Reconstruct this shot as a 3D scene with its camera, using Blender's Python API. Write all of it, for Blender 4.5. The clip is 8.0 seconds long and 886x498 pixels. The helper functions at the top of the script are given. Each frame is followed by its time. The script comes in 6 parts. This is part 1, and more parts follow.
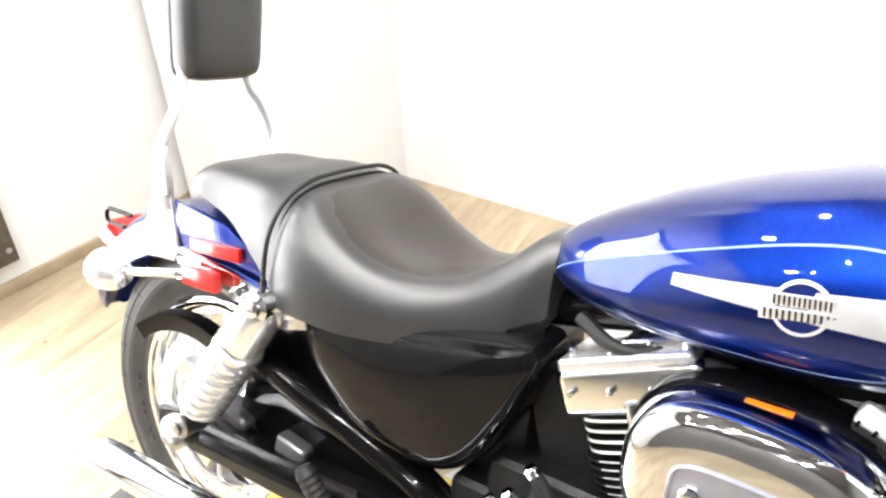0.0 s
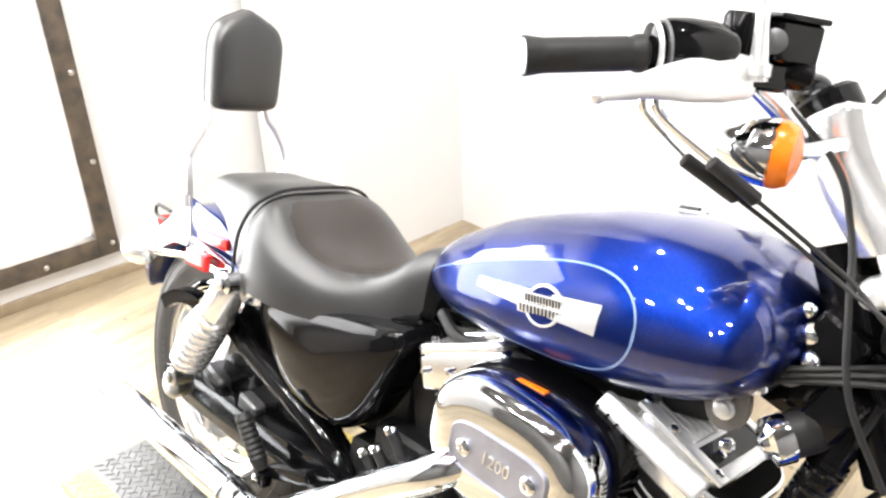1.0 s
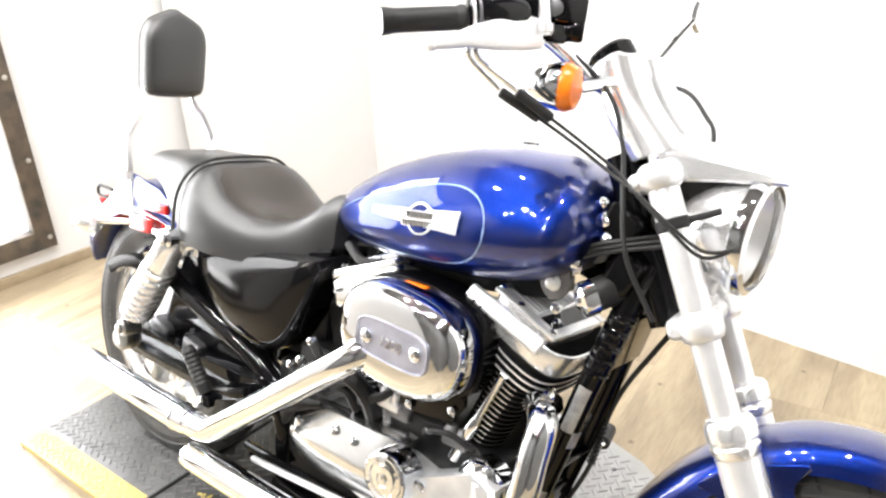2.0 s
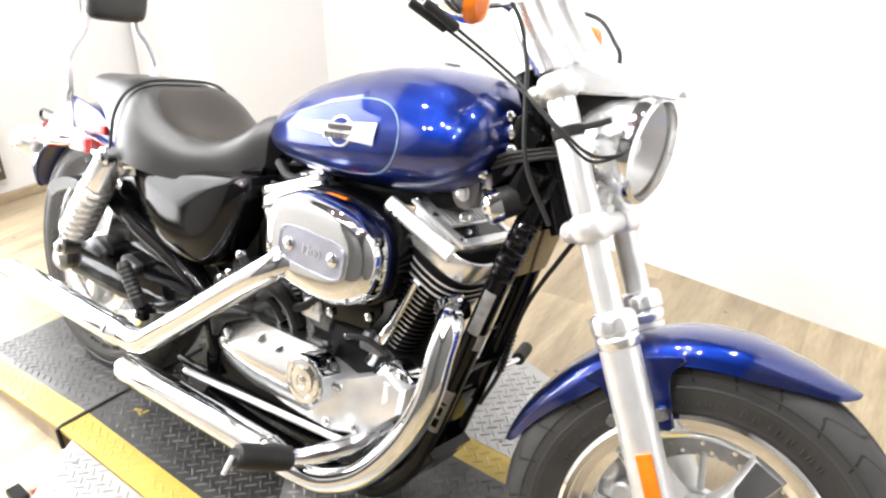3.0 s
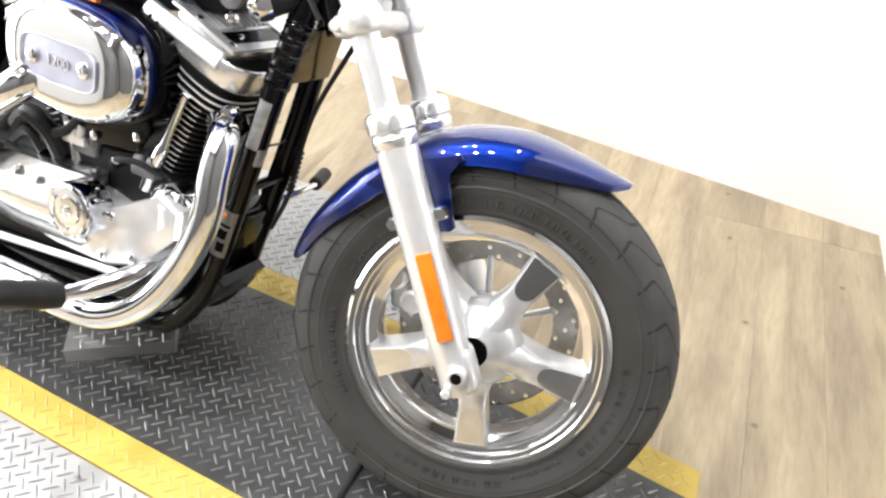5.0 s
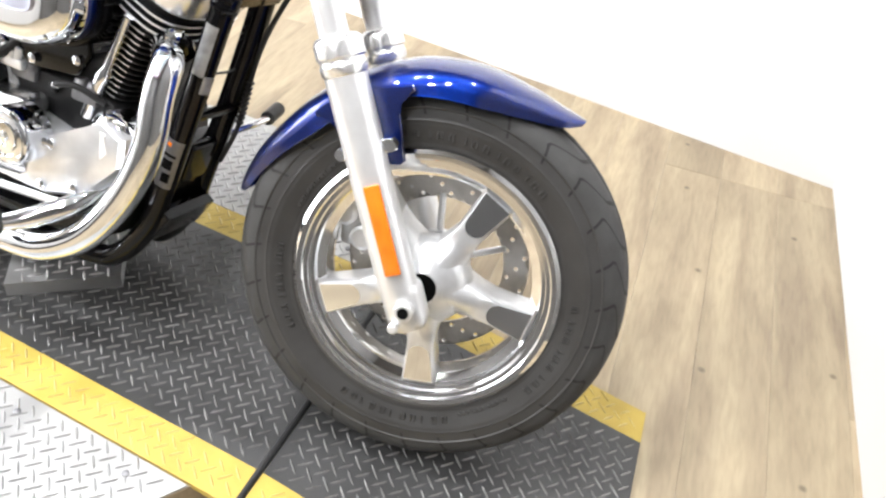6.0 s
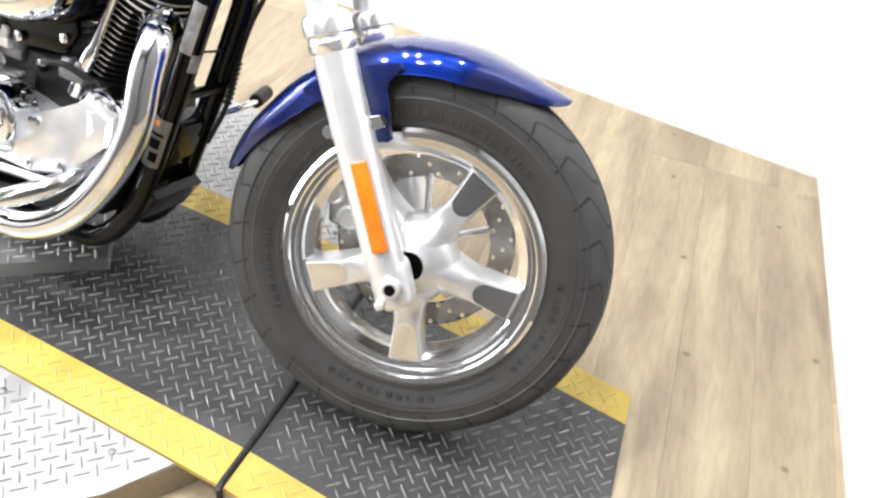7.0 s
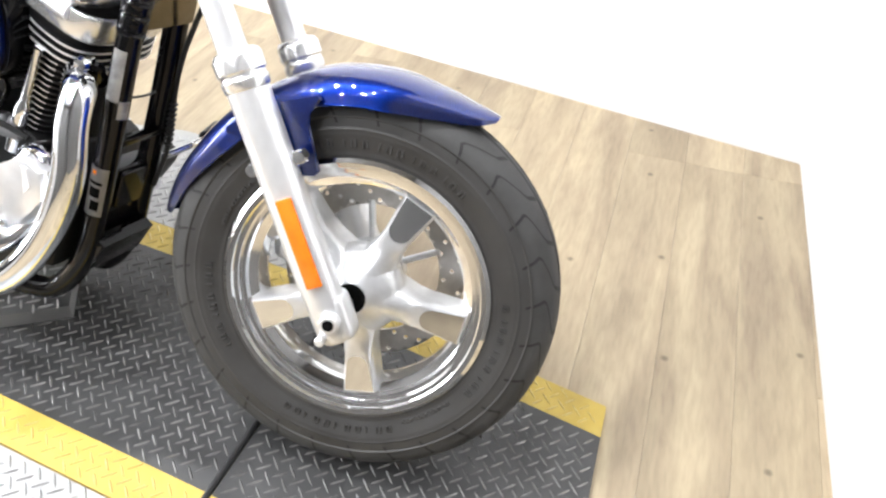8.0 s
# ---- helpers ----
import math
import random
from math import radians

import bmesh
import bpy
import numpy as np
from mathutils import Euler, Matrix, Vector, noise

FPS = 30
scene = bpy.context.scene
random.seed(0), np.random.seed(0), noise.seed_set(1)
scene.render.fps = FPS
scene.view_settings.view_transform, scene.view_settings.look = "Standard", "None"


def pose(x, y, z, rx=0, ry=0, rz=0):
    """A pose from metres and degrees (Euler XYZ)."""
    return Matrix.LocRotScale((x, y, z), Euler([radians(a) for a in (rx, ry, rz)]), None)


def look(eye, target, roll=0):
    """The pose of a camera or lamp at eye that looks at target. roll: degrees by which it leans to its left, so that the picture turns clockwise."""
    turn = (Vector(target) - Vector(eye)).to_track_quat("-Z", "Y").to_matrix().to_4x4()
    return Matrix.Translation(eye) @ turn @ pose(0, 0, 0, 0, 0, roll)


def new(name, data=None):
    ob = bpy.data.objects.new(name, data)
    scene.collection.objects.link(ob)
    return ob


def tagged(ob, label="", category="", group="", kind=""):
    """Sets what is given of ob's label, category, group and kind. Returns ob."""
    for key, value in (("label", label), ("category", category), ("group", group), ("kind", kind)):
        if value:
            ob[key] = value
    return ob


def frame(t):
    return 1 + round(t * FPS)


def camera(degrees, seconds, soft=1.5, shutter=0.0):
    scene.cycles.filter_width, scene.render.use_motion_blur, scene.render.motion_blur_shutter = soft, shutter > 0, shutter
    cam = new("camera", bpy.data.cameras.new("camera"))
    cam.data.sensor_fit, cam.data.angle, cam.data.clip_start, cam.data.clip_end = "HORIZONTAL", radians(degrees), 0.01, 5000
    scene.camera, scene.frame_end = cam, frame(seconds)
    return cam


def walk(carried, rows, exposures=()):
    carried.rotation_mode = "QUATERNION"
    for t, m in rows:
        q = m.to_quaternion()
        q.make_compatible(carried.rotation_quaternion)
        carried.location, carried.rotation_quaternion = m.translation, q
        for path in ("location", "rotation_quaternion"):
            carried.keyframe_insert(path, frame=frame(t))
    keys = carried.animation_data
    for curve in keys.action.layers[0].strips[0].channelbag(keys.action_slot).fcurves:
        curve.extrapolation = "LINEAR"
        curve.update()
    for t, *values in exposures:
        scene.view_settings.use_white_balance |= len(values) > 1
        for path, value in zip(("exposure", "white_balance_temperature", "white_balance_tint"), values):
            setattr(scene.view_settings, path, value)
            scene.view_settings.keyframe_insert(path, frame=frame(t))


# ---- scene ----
cam = camera(58.2, 8.0, soft=2.4)
PATH = [
    (0, (0.935, -0.602, 1.259), (-0.114, 0.759, 0.235), -4.1),
    (0.5, (1.145, -0.607, 1.301), (-0.064, 0.685, 0.368), -3.7),
    (1, (1.362, -0.583, 1.308), (0.02, 0.61, 0.428), -2.5),
    (1.5, (1.505, -0.667, 1.313), (0.216, 0.605, 0.463), -3.3),
    (1.7, (1.562, -0.719, 1.323), (0.311, 0.595, 0.481), -3.6),
    (2.8, (1.734, -0.796, 1.292), (0.562, 0.532, 0.363), -1.3),
    (3, (1.758, -0.788, 1.267), (0.61, 0.554, 0.33), -0.5),
    (3.5, (1.783, -0.755, 1.249), (0.731, 0.612, 0.236), 0.1),
    (4, (1.81, -0.744, 1.223), (0.871, 0.658, 0.15), 1.4),
    (4.5, (1.822, -0.737, 1.199), (0.969, 0.667, 0.058), 2.1),
    (5, (1.834, -0.728, 1.165), (1.108, 0.691, -0.043), 4.3),
    (5.2, (1.838, -0.717, 1.152), (1.162, 0.697, -0.091), 5.3),
    (6.3, (1.862, -0.724, 1.128), (1.263, 0.68, -0.164), 8.3),
    (6.5, (1.86, -0.728, 1.121), (1.275, 0.687, -0.165), 8.5),
    (7, (1.874, -0.738, 1.119), (1.288, 0.674, -0.171), 8.6),
    (7.5, (1.913, -0.732, 1.128), (1.421, 0.711, -0.166), 9.6),
    (8, (1.962, -0.651, 1.138), (1.317, 0.737, -0.149), 2.6),
]
walk(cam, [(t, look(eye, target, roll)) for t, eye, target, roll in PATH],
     exposures=((0, 0.05, 6500, 10), (1.5, 0.05, 6500, 10), (3.2, -0.14, 6450, 10), (4.5, -0.08, 6400, 10), (6.5, 0.0, 6200, 10), (8, 0.03, 6150, 10)))

# ---- light and exposure ----
world = bpy.data.worlds.new("world")
scene.world = world
world.use_nodes = True
world.node_tree.nodes["Background"].inputs[0].default_value = (1.0, 0.97, 0.93, 1)
world.node_tree.nodes["Background"].inputs[1].default_value = 0.6


CEIL = 3.1
for lx, ly in ((-0.85, -2.35), (-0.55, -2.2), (0.05, -1.45), (0.32, -1.62), (1.25, -2.3), (1.35, -1.4), (-0.65, -0.55), (0.5, -0.5), (0.78, -0.36), (1.5, 0.15), (-0.3, 0.5), (0.95, -2.95)):
    d = bpy.data.lights.new("ceiling_spot", "AREA")
    d.shape, d.size, d.energy, d.color = "DISK", 0.08, 27.0, (1.0, 0.975, 0.945)
    new("ceiling_spot", d).matrix_world = look((lx, ly, CEIL - 0.03), (lx, ly, 0))

# ---- materials ----


def material(name, colour, rough=0.5, metal=0.0, coat=0.0, vary=0.0, scale=8.0, bump=0.0, bump_scale=200.0, ior=1.5, rough_vary=0.0, second=None):
    m = bpy.data.materials.new(name)
    m.use_nodes = True
    nt = m.node_tree
    b = nt.nodes["Principled BSDF"]
    b.inputs["Base Color"].default_value = (*colour, 1)
    b.inputs["Roughness"].default_value = rough
    b.inputs["Metallic"].default_value = metal
    b.inputs["Coat Weight"].default_value = coat
    b.inputs["Coat Roughness"].default_value = 0.012
    b.inputs["IOR"].default_value = ior
    co = nt.nodes.new("ShaderNodeTexCoord")
    if vary or second or rough_vary:
        n = nt.nodes.new("ShaderNodeTexNoise")
        n.inputs["Scale"].default_value, n.inputs["Detail"].default_value = scale, 6
        nt.links.new(co.outputs["Object"], n.inputs["Vector"])
        if vary or second:
            mix = nt.nodes.new("ShaderNodeMix")
            mix.data_type = "RGBA"
            mix.inputs[6].default_value = (*colour, 1)
            mix.inputs[7].default_value = (*(second or [c * (1 - vary) for c in colour]), 1)
            ramp = nt.nodes.new("ShaderNodeMapRange")
            ramp.inputs[1].default_value, ramp.inputs[2].default_value = 0.35, 0.7
            nt.links.new(n.outputs["Fac"], ramp.inputs[0])
            nt.links.new(ramp.outputs[0], mix.inputs[0])
            nt.links.new(mix.outputs[2], b.inputs["Base Color"])
        if rough_vary:
            r = nt.nodes.new("ShaderNodeMapRange")
            r.inputs[3].default_value, r.inputs[4].default_value = rough - rough_vary, rough + rough_vary
            nt.links.new(n.outputs["Fac"], r.inputs[0])
            nt.links.new(r.outputs[0], b.inputs["Roughness"])
    if bump:
        n2 = nt.nodes.new("ShaderNodeTexNoise")
        n2.inputs["Scale"].default_value, n2.inputs["Detail"].default_value = bump_scale, 4
        bp = nt.nodes.new("ShaderNodeBump")
        bp.inputs["Strength"].default_value, bp.inputs["Distance"].default_value = bump, 0.002
        nt.links.new(co.outputs["Object"], n2.inputs["Vector"])
        nt.links.new(n2.outputs["Fac"], bp.inputs["Height"])
        nt.links.new(bp.outputs["Normal"], b.inputs["Normal"])
    return m


CHROME = material("chrome", (0.82, 0.84, 0.87), 0.05, 1.0, rough_vary=0.03, scale=6)
RIM = material("polished_rim", (0.95, 0.955, 0.965), 0.08, 1.0, rough_vary=0.04, scale=9)
SATIN = material("satin_aluminium", (0.84, 0.845, 0.855), 0.34, 0.65, vary=0.08, scale=30, bump=0.05)
CAST = material("cast_wheel_aluminium", (0.8, 0.81, 0.825), 0.33, 0.75, vary=0.15, scale=45, bump=0.08)
INSERT = material("brushed_insert", (0.4, 0.41, 0.48), 0.4, 0.8, vary=0.2, scale=30)
POLISHED = material("polished_aluminium", (0.9, 0.915, 0.935), 0.14, 1.0, vary=0.06, scale=20)
BLUE = material("blue_metallic_paint", (0.0018, 0.012, 0.125), 0.38, 1.0, coat=1.0, second=(0.0045, 0.026, 0.23), scale=700)
BLUE_PANEL = material("lighter_blue_paint", (0.0045, 0.029, 0.26), 0.34, 1.0, coat=1.0, second=(0.008, 0.045, 0.37), scale=700)
for paint in (BLUE, BLUE_PANEL):
    paint.node_tree.nodes["Principled BSDF"].inputs["Coat IOR"].default_value = 1.7
PIN = material("pale_blue_pinstripe", (0.42, 0.6, 0.9), 0.3, 0.0, coat=0.6)
BLACK = material("gloss_black_paint", (0.003, 0.003, 0.0035), 0.08, 0.0, rough_vary=0.03, ior=1.32)
ENGINE = material("wrinkle_black_paint", (0.006, 0.006, 0.0065), 0.42, 0.0, vary=0.3, scale=60, bump=0.25, bump_scale=500, ior=1.36)
HEAD = material("bright_cast_head", (0.9, 0.905, 0.915), 0.22, 0.8, vary=0.12, scale=28, bump=0.05)
GREY = material("grey_cast_metal", (0.22, 0.22, 0.23), 0.38, 0.8, vary=0.25, scale=40, bump=0.1)
RUBBER = material("tyre_rubber", (0.049, 0.0483, 0.0475), 0.46, 0.0, second=(0.032, 0.031, 0.03), scale=9, bump=0.12, bump_scale=300, ior=1.4, rough_vary=0.1)
TREAD_RUBBER = material("tread_rubber", (0.058, 0.058, 0.0575), 0.62, 0.0, second=(0.038, 0.0375, 0.037), scale=14, bump=0.15, bump_scale=300, ior=1.4)
SOFT = material("black_rubber", (0.015, 0.015, 0.0155), 0.5, 0.0, vary=0.3, scale=40, bump=0.1, ior=1.38)
LEATHER = material("black_leather", (0.026, 0.026, 0.0265), 0.36, 0.0, vary=0.25, scale=7, bump=0.14, bump_scale=650, ior=1.66)
LEATHER_MID = material("worn_seat_leather", (0.024, 0.018, 0.014), 0.34, 0.0, vary=0.2, scale=7, bump=0.16, bump_scale=650)
# near-black of the ribbons that paint shade where tread grooves run
GROOVE_SHADE = material("groove_shade_rubber", (0.009, 0.009, 0.009), 0.7)
THREAD = material("seat_welt", (0.008, 0.008, 0.008), 0.6)
ORANGE = material("orange_plastic", (0.95, 0.22, 0.01), 0.22, 0.0, coat=0.5, vary=0.25, scale=40)
RED = material("red_plastic", (0.55, 0.012, 0.008), 0.2, 0.0, coat=0.6, vary=0.3, scale=60)
COVER = material("bead_blasted_cover", (0.88, 0.89, 0.91), 0.28, 0.75, vary=0.15, scale=25, bump=0.05)
NICKEL = material("bright_nickel", (0.75, 0.755, 0.76), 0.2, 1.0, vary=0.15, scale=18, rough_vary=0.05)
DISC = material("worn_disc_steel", (0.58, 0.56, 0.53), 0.36, 1.0, vary=0.25, scale=40)
STEEL = material("brushed_steel", (0.6, 0.59, 0.57), 0.28, 1.0, vary=0.2, scale=30)
DARK = material("dark_holes", (0.006, 0.006, 0.006), 0.8, ior=1.08)
# silver of the small label, also of the sheen painted on the tube
LABEL_SHEEN = material("silver_label_and_sheen", (0.42, 0.42, 0.42), 0.3, 0.5, vary=0.4, scale=60)
# tan base colour holds the wood floor's reflection in a glossy plate
TAN_REFLECTION = material("tan_floor_reflection", (0.16, 0.13, 0.075), 0.16, 0.8, vary=0.2, scale=15)
GLASS = bpy.data.materials.new("clear_glass")
GLASS.use_nodes = True
gt = GLASS.node_tree
gt.nodes.remove(gt.nodes["Principled BSDF"])
g_mix, g_clear, g_gloss, g_face, g_pow, g_fit = (gt.nodes.new(k) for k in ("ShaderNodeMixShader", "ShaderNodeBsdfTransparent", "ShaderNodeBsdfGlossy", "ShaderNodeLayerWeight", "ShaderNodeMath", "ShaderNodeMapRange"))
g_gloss.inputs["Roughness"].default_value, g_face.inputs["Blend"].default_value = 0.02, 0.5
g_pow.operation, g_pow.inputs[1].default_value = "POWER", 4.0
g_fit.inputs[3].default_value, g_fit.inputs[4].default_value = 0.05, 0.9
gt.links.new(g_face.outputs["Facing"], g_pow.inputs[0])
gt.links.new(g_pow.outputs[0], g_fit.inputs[0])
gt.links.new(g_fit.outputs[0], g_mix.inputs[0])
gt.links.new(g_clear.outputs[0], g_mix.inputs[1])
gt.links.new(g_gloss.outputs[0], g_mix.inputs[2])
gt.links.new(g_mix.outputs[0], gt.nodes["Material Output"].inputs["Surface"])
WALL = material("white_wall_paint", (0.733, 0.733, 0.733), 0.65, 0.0, vary=0.03, scale=1.3, bump=0.06, bump_scale=120)
CEILING = material("dark_ceiling_paint", (0.11, 0.105, 0.1), 0.7, 0.0, vary=0.2, scale=2)
# dark tone of the unseen walls, chosen to darken reflections in the chrome
DARKWALL = material("dark_unseen_wall", (0.1, 0.097, 0.094), 0.6, 0.0, vary=0.3, scale=0.8)
FRAMEWOOD = material("dark_window_wood", (0.11, 0.085, 0.06), 0.55, 0.0, second=(0.035, 0.032, 0.03), scale=18, bump=0.2, bump_scale=90)
MAT_BLACK = material("black_tread_coating", (0.05, 0.0503, 0.051), 0.33, 0.0, vary=0.35, scale=10, bump=0.15, bump_scale=300)
# pale grey combines worn-off paint with glints painted onto the lugs
LUG_WORN_GLINT = material("worn_glinting_black_lugs", (0.38, 0.376, 0.37), 0.27, 0.55, vary=0.5, scale=22, bump=0.1, bump_scale=300)
MAT_YELLOW = material("yellow_tread_coating", (0.48, 0.352, 0.066), 0.42, 0.0, second=(0.4, 0.287, 0.05), scale=14, bump=0.15, bump_scale=200)
LUG_YELLOW = material("worn_yellow_lugs", (0.54, 0.43, 0.16), 0.36, 0.0, second=(0.5, 0.39, 0.11), scale=30)
# lit copy of the bare tread plate, for lugs in the engine's shadow
PLATE_LIT = material("lit_tread_plate", (0.8, 0.8, 0.8), 0.34, 0.6, vary=0.25, scale=12, bump=0.1)
TREAD = material("bare_tread_plate", (0.39, 0.39, 0.386), 0.36, 0.5, vary=0.22, scale=7, bump=0.1, bump_scale=200)


def wood_material():
    m = bpy.data.materials.new("oak_laminate")
    m.use_nodes = True
    nt = m.node_tree
    b = nt.nodes["Principled BSDF"]
    b.inputs["Roughness"].default_value = 0.42
    co, mp = nt.nodes.new("ShaderNodeTexCoord"), nt.nodes.new("ShaderNodeMapping")
    mp.inputs["Scale"].default_value = (8.5, 1.3, 5)
    turn = nt.nodes.new("ShaderNodeMapping")
    turn.inputs["Rotation"].default_value = (0, 0, radians(-9))
    nt.links.new(co.outputs["Object"], turn.inputs["Vector"])
    info = nt.nodes.new("ShaderNodeObjectInfo")
    shift = nt.nodes.new("ShaderNodeVectorMath")
    shift.operation = "SCALE"
    shift.inputs[0].default_value = (7, 19, 3)
    nt.links.new(info.outputs["Random"], shift.inputs[3])
    nt.links.new(shift.outputs[0], mp.inputs["Location"])
    n, g = nt.nodes.new("ShaderNodeTexNoise"), nt.nodes.new("ShaderNodeTexNoise")
    n.inputs["Scale"].default_value, n.inputs["Detail"].default_value, n.inputs["Distortion"].default_value = 1.6, 5, 0.6
    g.inputs["Scale"].default_value, g.inputs["Detail"].default_value = 14, 8
    nt.links.new(turn.outputs[0], mp.inputs["Vector"])
    nt.links.new(mp.outputs[0], n.inputs["Vector"])
    nt.links.new(mp.outputs[0], g.inputs["Vector"])
    ramp = nt.nodes.new("ShaderNodeValToRGB")
    e = ramp.color_ramp.elements
    e[0].position, e[0].color = 0.3, (0.262, 0.204, 0.138, 1)
    e[1].position, e[1].color = 0.68, (0.44, 0.36, 0.237, 1)
    e.new(0.48).color = (0.357, 0.286, 0.19, 1)
    nt.links.new(n.outputs["Fac"], ramp.inputs[0])
    mix = nt.nodes.new("ShaderNodeMix")
    mix.data_type, mix.blend_type = "RGBA", "MULTIPLY"
    mix.inputs[0].default_value = 0.45
    gr = nt.nodes.new("ShaderNodeMapRange")
    gr.inputs[1].default_value, gr.inputs[2].default_value, gr.inputs[3].default_value = 0.3, 0.6, 0.62
    nt.links.new(g.outputs["Fac"], gr.inputs[0])
    nt.links.new(ramp.outputs[0], mix.inputs[6])
    nt.links.new(gr.outputs[0], mix.inputs[7])
    tone = nt.nodes.new("ShaderNodeMix")
    tone.data_type, tone.blend_type = "RGBA", "MULTIPLY"
    tone.inputs[0].default_value = 1.0
    tr = nt.nodes.new("ShaderNodeMapRange")
    tr.inputs[3].default_value, tr.inputs[4].default_value = 0.83, 1.09
    nt.links.new(info.outputs["Random"], tr.inputs[0])
    nt.links.new(mix.outputs[2], tone.inputs[6])
    nt.links.new(tr.outputs[0], tone.inputs[7])
    knot, spot, kmix = nt.nodes.new("ShaderNodeTexVoronoi"), nt.nodes.new("ShaderNodeMapRange"), nt.nodes.new("ShaderNodeMix")
    knot.voronoi_dimensions = "2D"
    knot.inputs["Scale"].default_value = 3.4
    spot.inputs[1].default_value, spot.inputs[2].default_value, spot.inputs[3].default_value = 0.008, 0.034, 0.45
    kmix.data_type, kmix.blend_type, kmix.inputs[0].default_value = "RGBA", "MULTIPLY", 1.0
    nt.links.new(co.outputs["Object"], knot.inputs["Vector"])
    nt.links.new(knot.outputs["Distance"], spot.inputs[0])
    nt.links.new(tone.outputs[2], kmix.inputs[6])
    nt.links.new(spot.outputs[0], kmix.inputs[7])
    nt.links.new(kmix.outputs[2], b.inputs["Base Color"])
    bp = nt.nodes.new("ShaderNodeBump")
    bp.inputs["Strength"].default_value, bp.inputs["Distance"].default_value = 0.08, 0.002
    nt.links.new(g.outputs["Fac"], bp.inputs["Height"])
    nt.links.new(bp.outputs[0], b.inputs["Normal"])
    return m


WOOD = wood_material()
DAY = bpy.data.materials.new("bright_daylight")
DAY.use_nodes = True
DAY.node_tree.nodes["Principled BSDF"].inputs["Emission Color"].default_value = (1, 1, 1, 1)
DAY.node_tree.nodes["Principled BSDF"].inputs["Emission Strength"].default_value = 10.0

# ---- mesh helpers ----


def part(name, bm, mat, parent=None, label="", smooth=True, xf=None):
    """One mesh object from bm; smooth with sharp edges kept over 35 degrees."""
    if xf is not None:
        bm.transform(xf)
    bmesh.ops.recalc_face_normals(bm, faces=bm.faces)
    for f in bm.faces:
        f.smooth = smooth
    if smooth:
        for e in bm.edges:
            if len(e.link_faces) == 2 and e.calc_face_angle() > 0.62:
                e.smooth = False
    me = bpy.data.meshes.new(name)
    bm.to_mesh(me)
    bm.free()
    me.materials.append(mat)
    ob = new(name, me)
    if parent is not None:
        ob.parent = parent
    if label:
        ob["label"] = label
    return ob


def box(bm, c, s, turn=None, bevel=0.0, seg=2):
    m = Matrix.Translation(c) @ (turn or Matrix()) @ Matrix.Diagonal((*s, 1))
    made = bmesh.ops.create_cube(bm, size=1.0, matrix=m)
    if bevel:
        es = list({e for v in made["verts"] for e in v.link_edges})
        bmesh.ops.bevel(bm, geom=es, offset=bevel, segments=seg, affect="EDGES", profile=0.6)


def smooth_line(pts, n=6):
    p = [Vector(q) for q in pts]
    p = [2 * p[0] - p[1]] + p + [2 * p[-1] - p[-2]]
    out = []
    for i in range(1, len(p) - 2):
        for k in range(n):
            t = k / n
            a, b, c, d = p[i - 1], p[i], p[i + 1], p[i + 2]
            out.append(0.5 * (2 * b + (c - a) * t + (2 * a - 5 * b + 4 * c - d) * t * t + (3 * b - a - 3 * c + d) * t ** 3))
    return out + [p[-2]]


def skin(bm, rings, close=True, caps=True):
    """Faces between rings of equally many points."""
    vs = [[bm.verts.new(p) for p in r] for r in rings]
    n = len(vs[0])
    for a, b in zip(vs, vs[1:]):
        for i in range(n if close else n - 1):
            j = (i + 1) % n
            bm.faces.new((a[i], a[j], b[j], b[i]))
    if caps and close:
        bm.faces.new(vs[0][::-1])
        bm.faces.new(vs[-1])
    return vs


def tube(bm, pts, r, n=14, bend=6, caps=True):
    """A round bar along smoothed points; r is one radius or one for each point."""
    line = smooth_line(pts, bend) if bend > 1 else [Vector(p) for p in pts]
    rs = list(r) if isinstance(r, (list, tuple)) else [r] * len(pts)
    k = len(line)
    rad = [float(np.interp(i / (k - 1) * (len(rs) - 1), range(len(rs)), rs)) for i in range(k)]
    t0 = (line[1] - line[0]).normalized()
    u = t0.orthogonal().normalized()
    rings = []
    for i, p in enumerate(line):
        t = (line[min(i + 1, k - 1)] - line[max(i - 1, 0)]).normalized()
        u = (u - t * u.dot(t)).normalized()
        w = t.cross(u)
        rings.append([p + rad[i] * (math.cos(a) * u + math.sin(a) * w) for a in np.linspace(0, 2 * math.pi, n, endpoint=False)])
    skin(bm, rings, caps=caps)


def lathe(bm, prof, c=(0, 0, 0), axis=(0, 1, 0), n=32, caps=True):
    """Turns (radius, height) pairs round an axis through c."""
    ax = Vector(axis).normalized()
    u = ax.orthogonal().normalized()
    w = ax.cross(u)
    rings = [[Vector(c) + ax * h + r * (math.cos(a) * u + math.sin(a) * w) for a in np.linspace(0, 2 * math.pi, n, endpoint=False)] for r, h in prof]
    skin(bm, rings, caps=caps)


def rod(bm, a, b, r, n=12, bevel=0.0):
    a, b = Vector(a), Vector(b)
    L = (b - a).length
    prof = [(r, 0), (r, L)] if not bevel else [(r - bevel, 0), (r, bevel), (r, L - bevel), (r - bevel, L)]
    lathe(bm, prof, a, b - a, n)


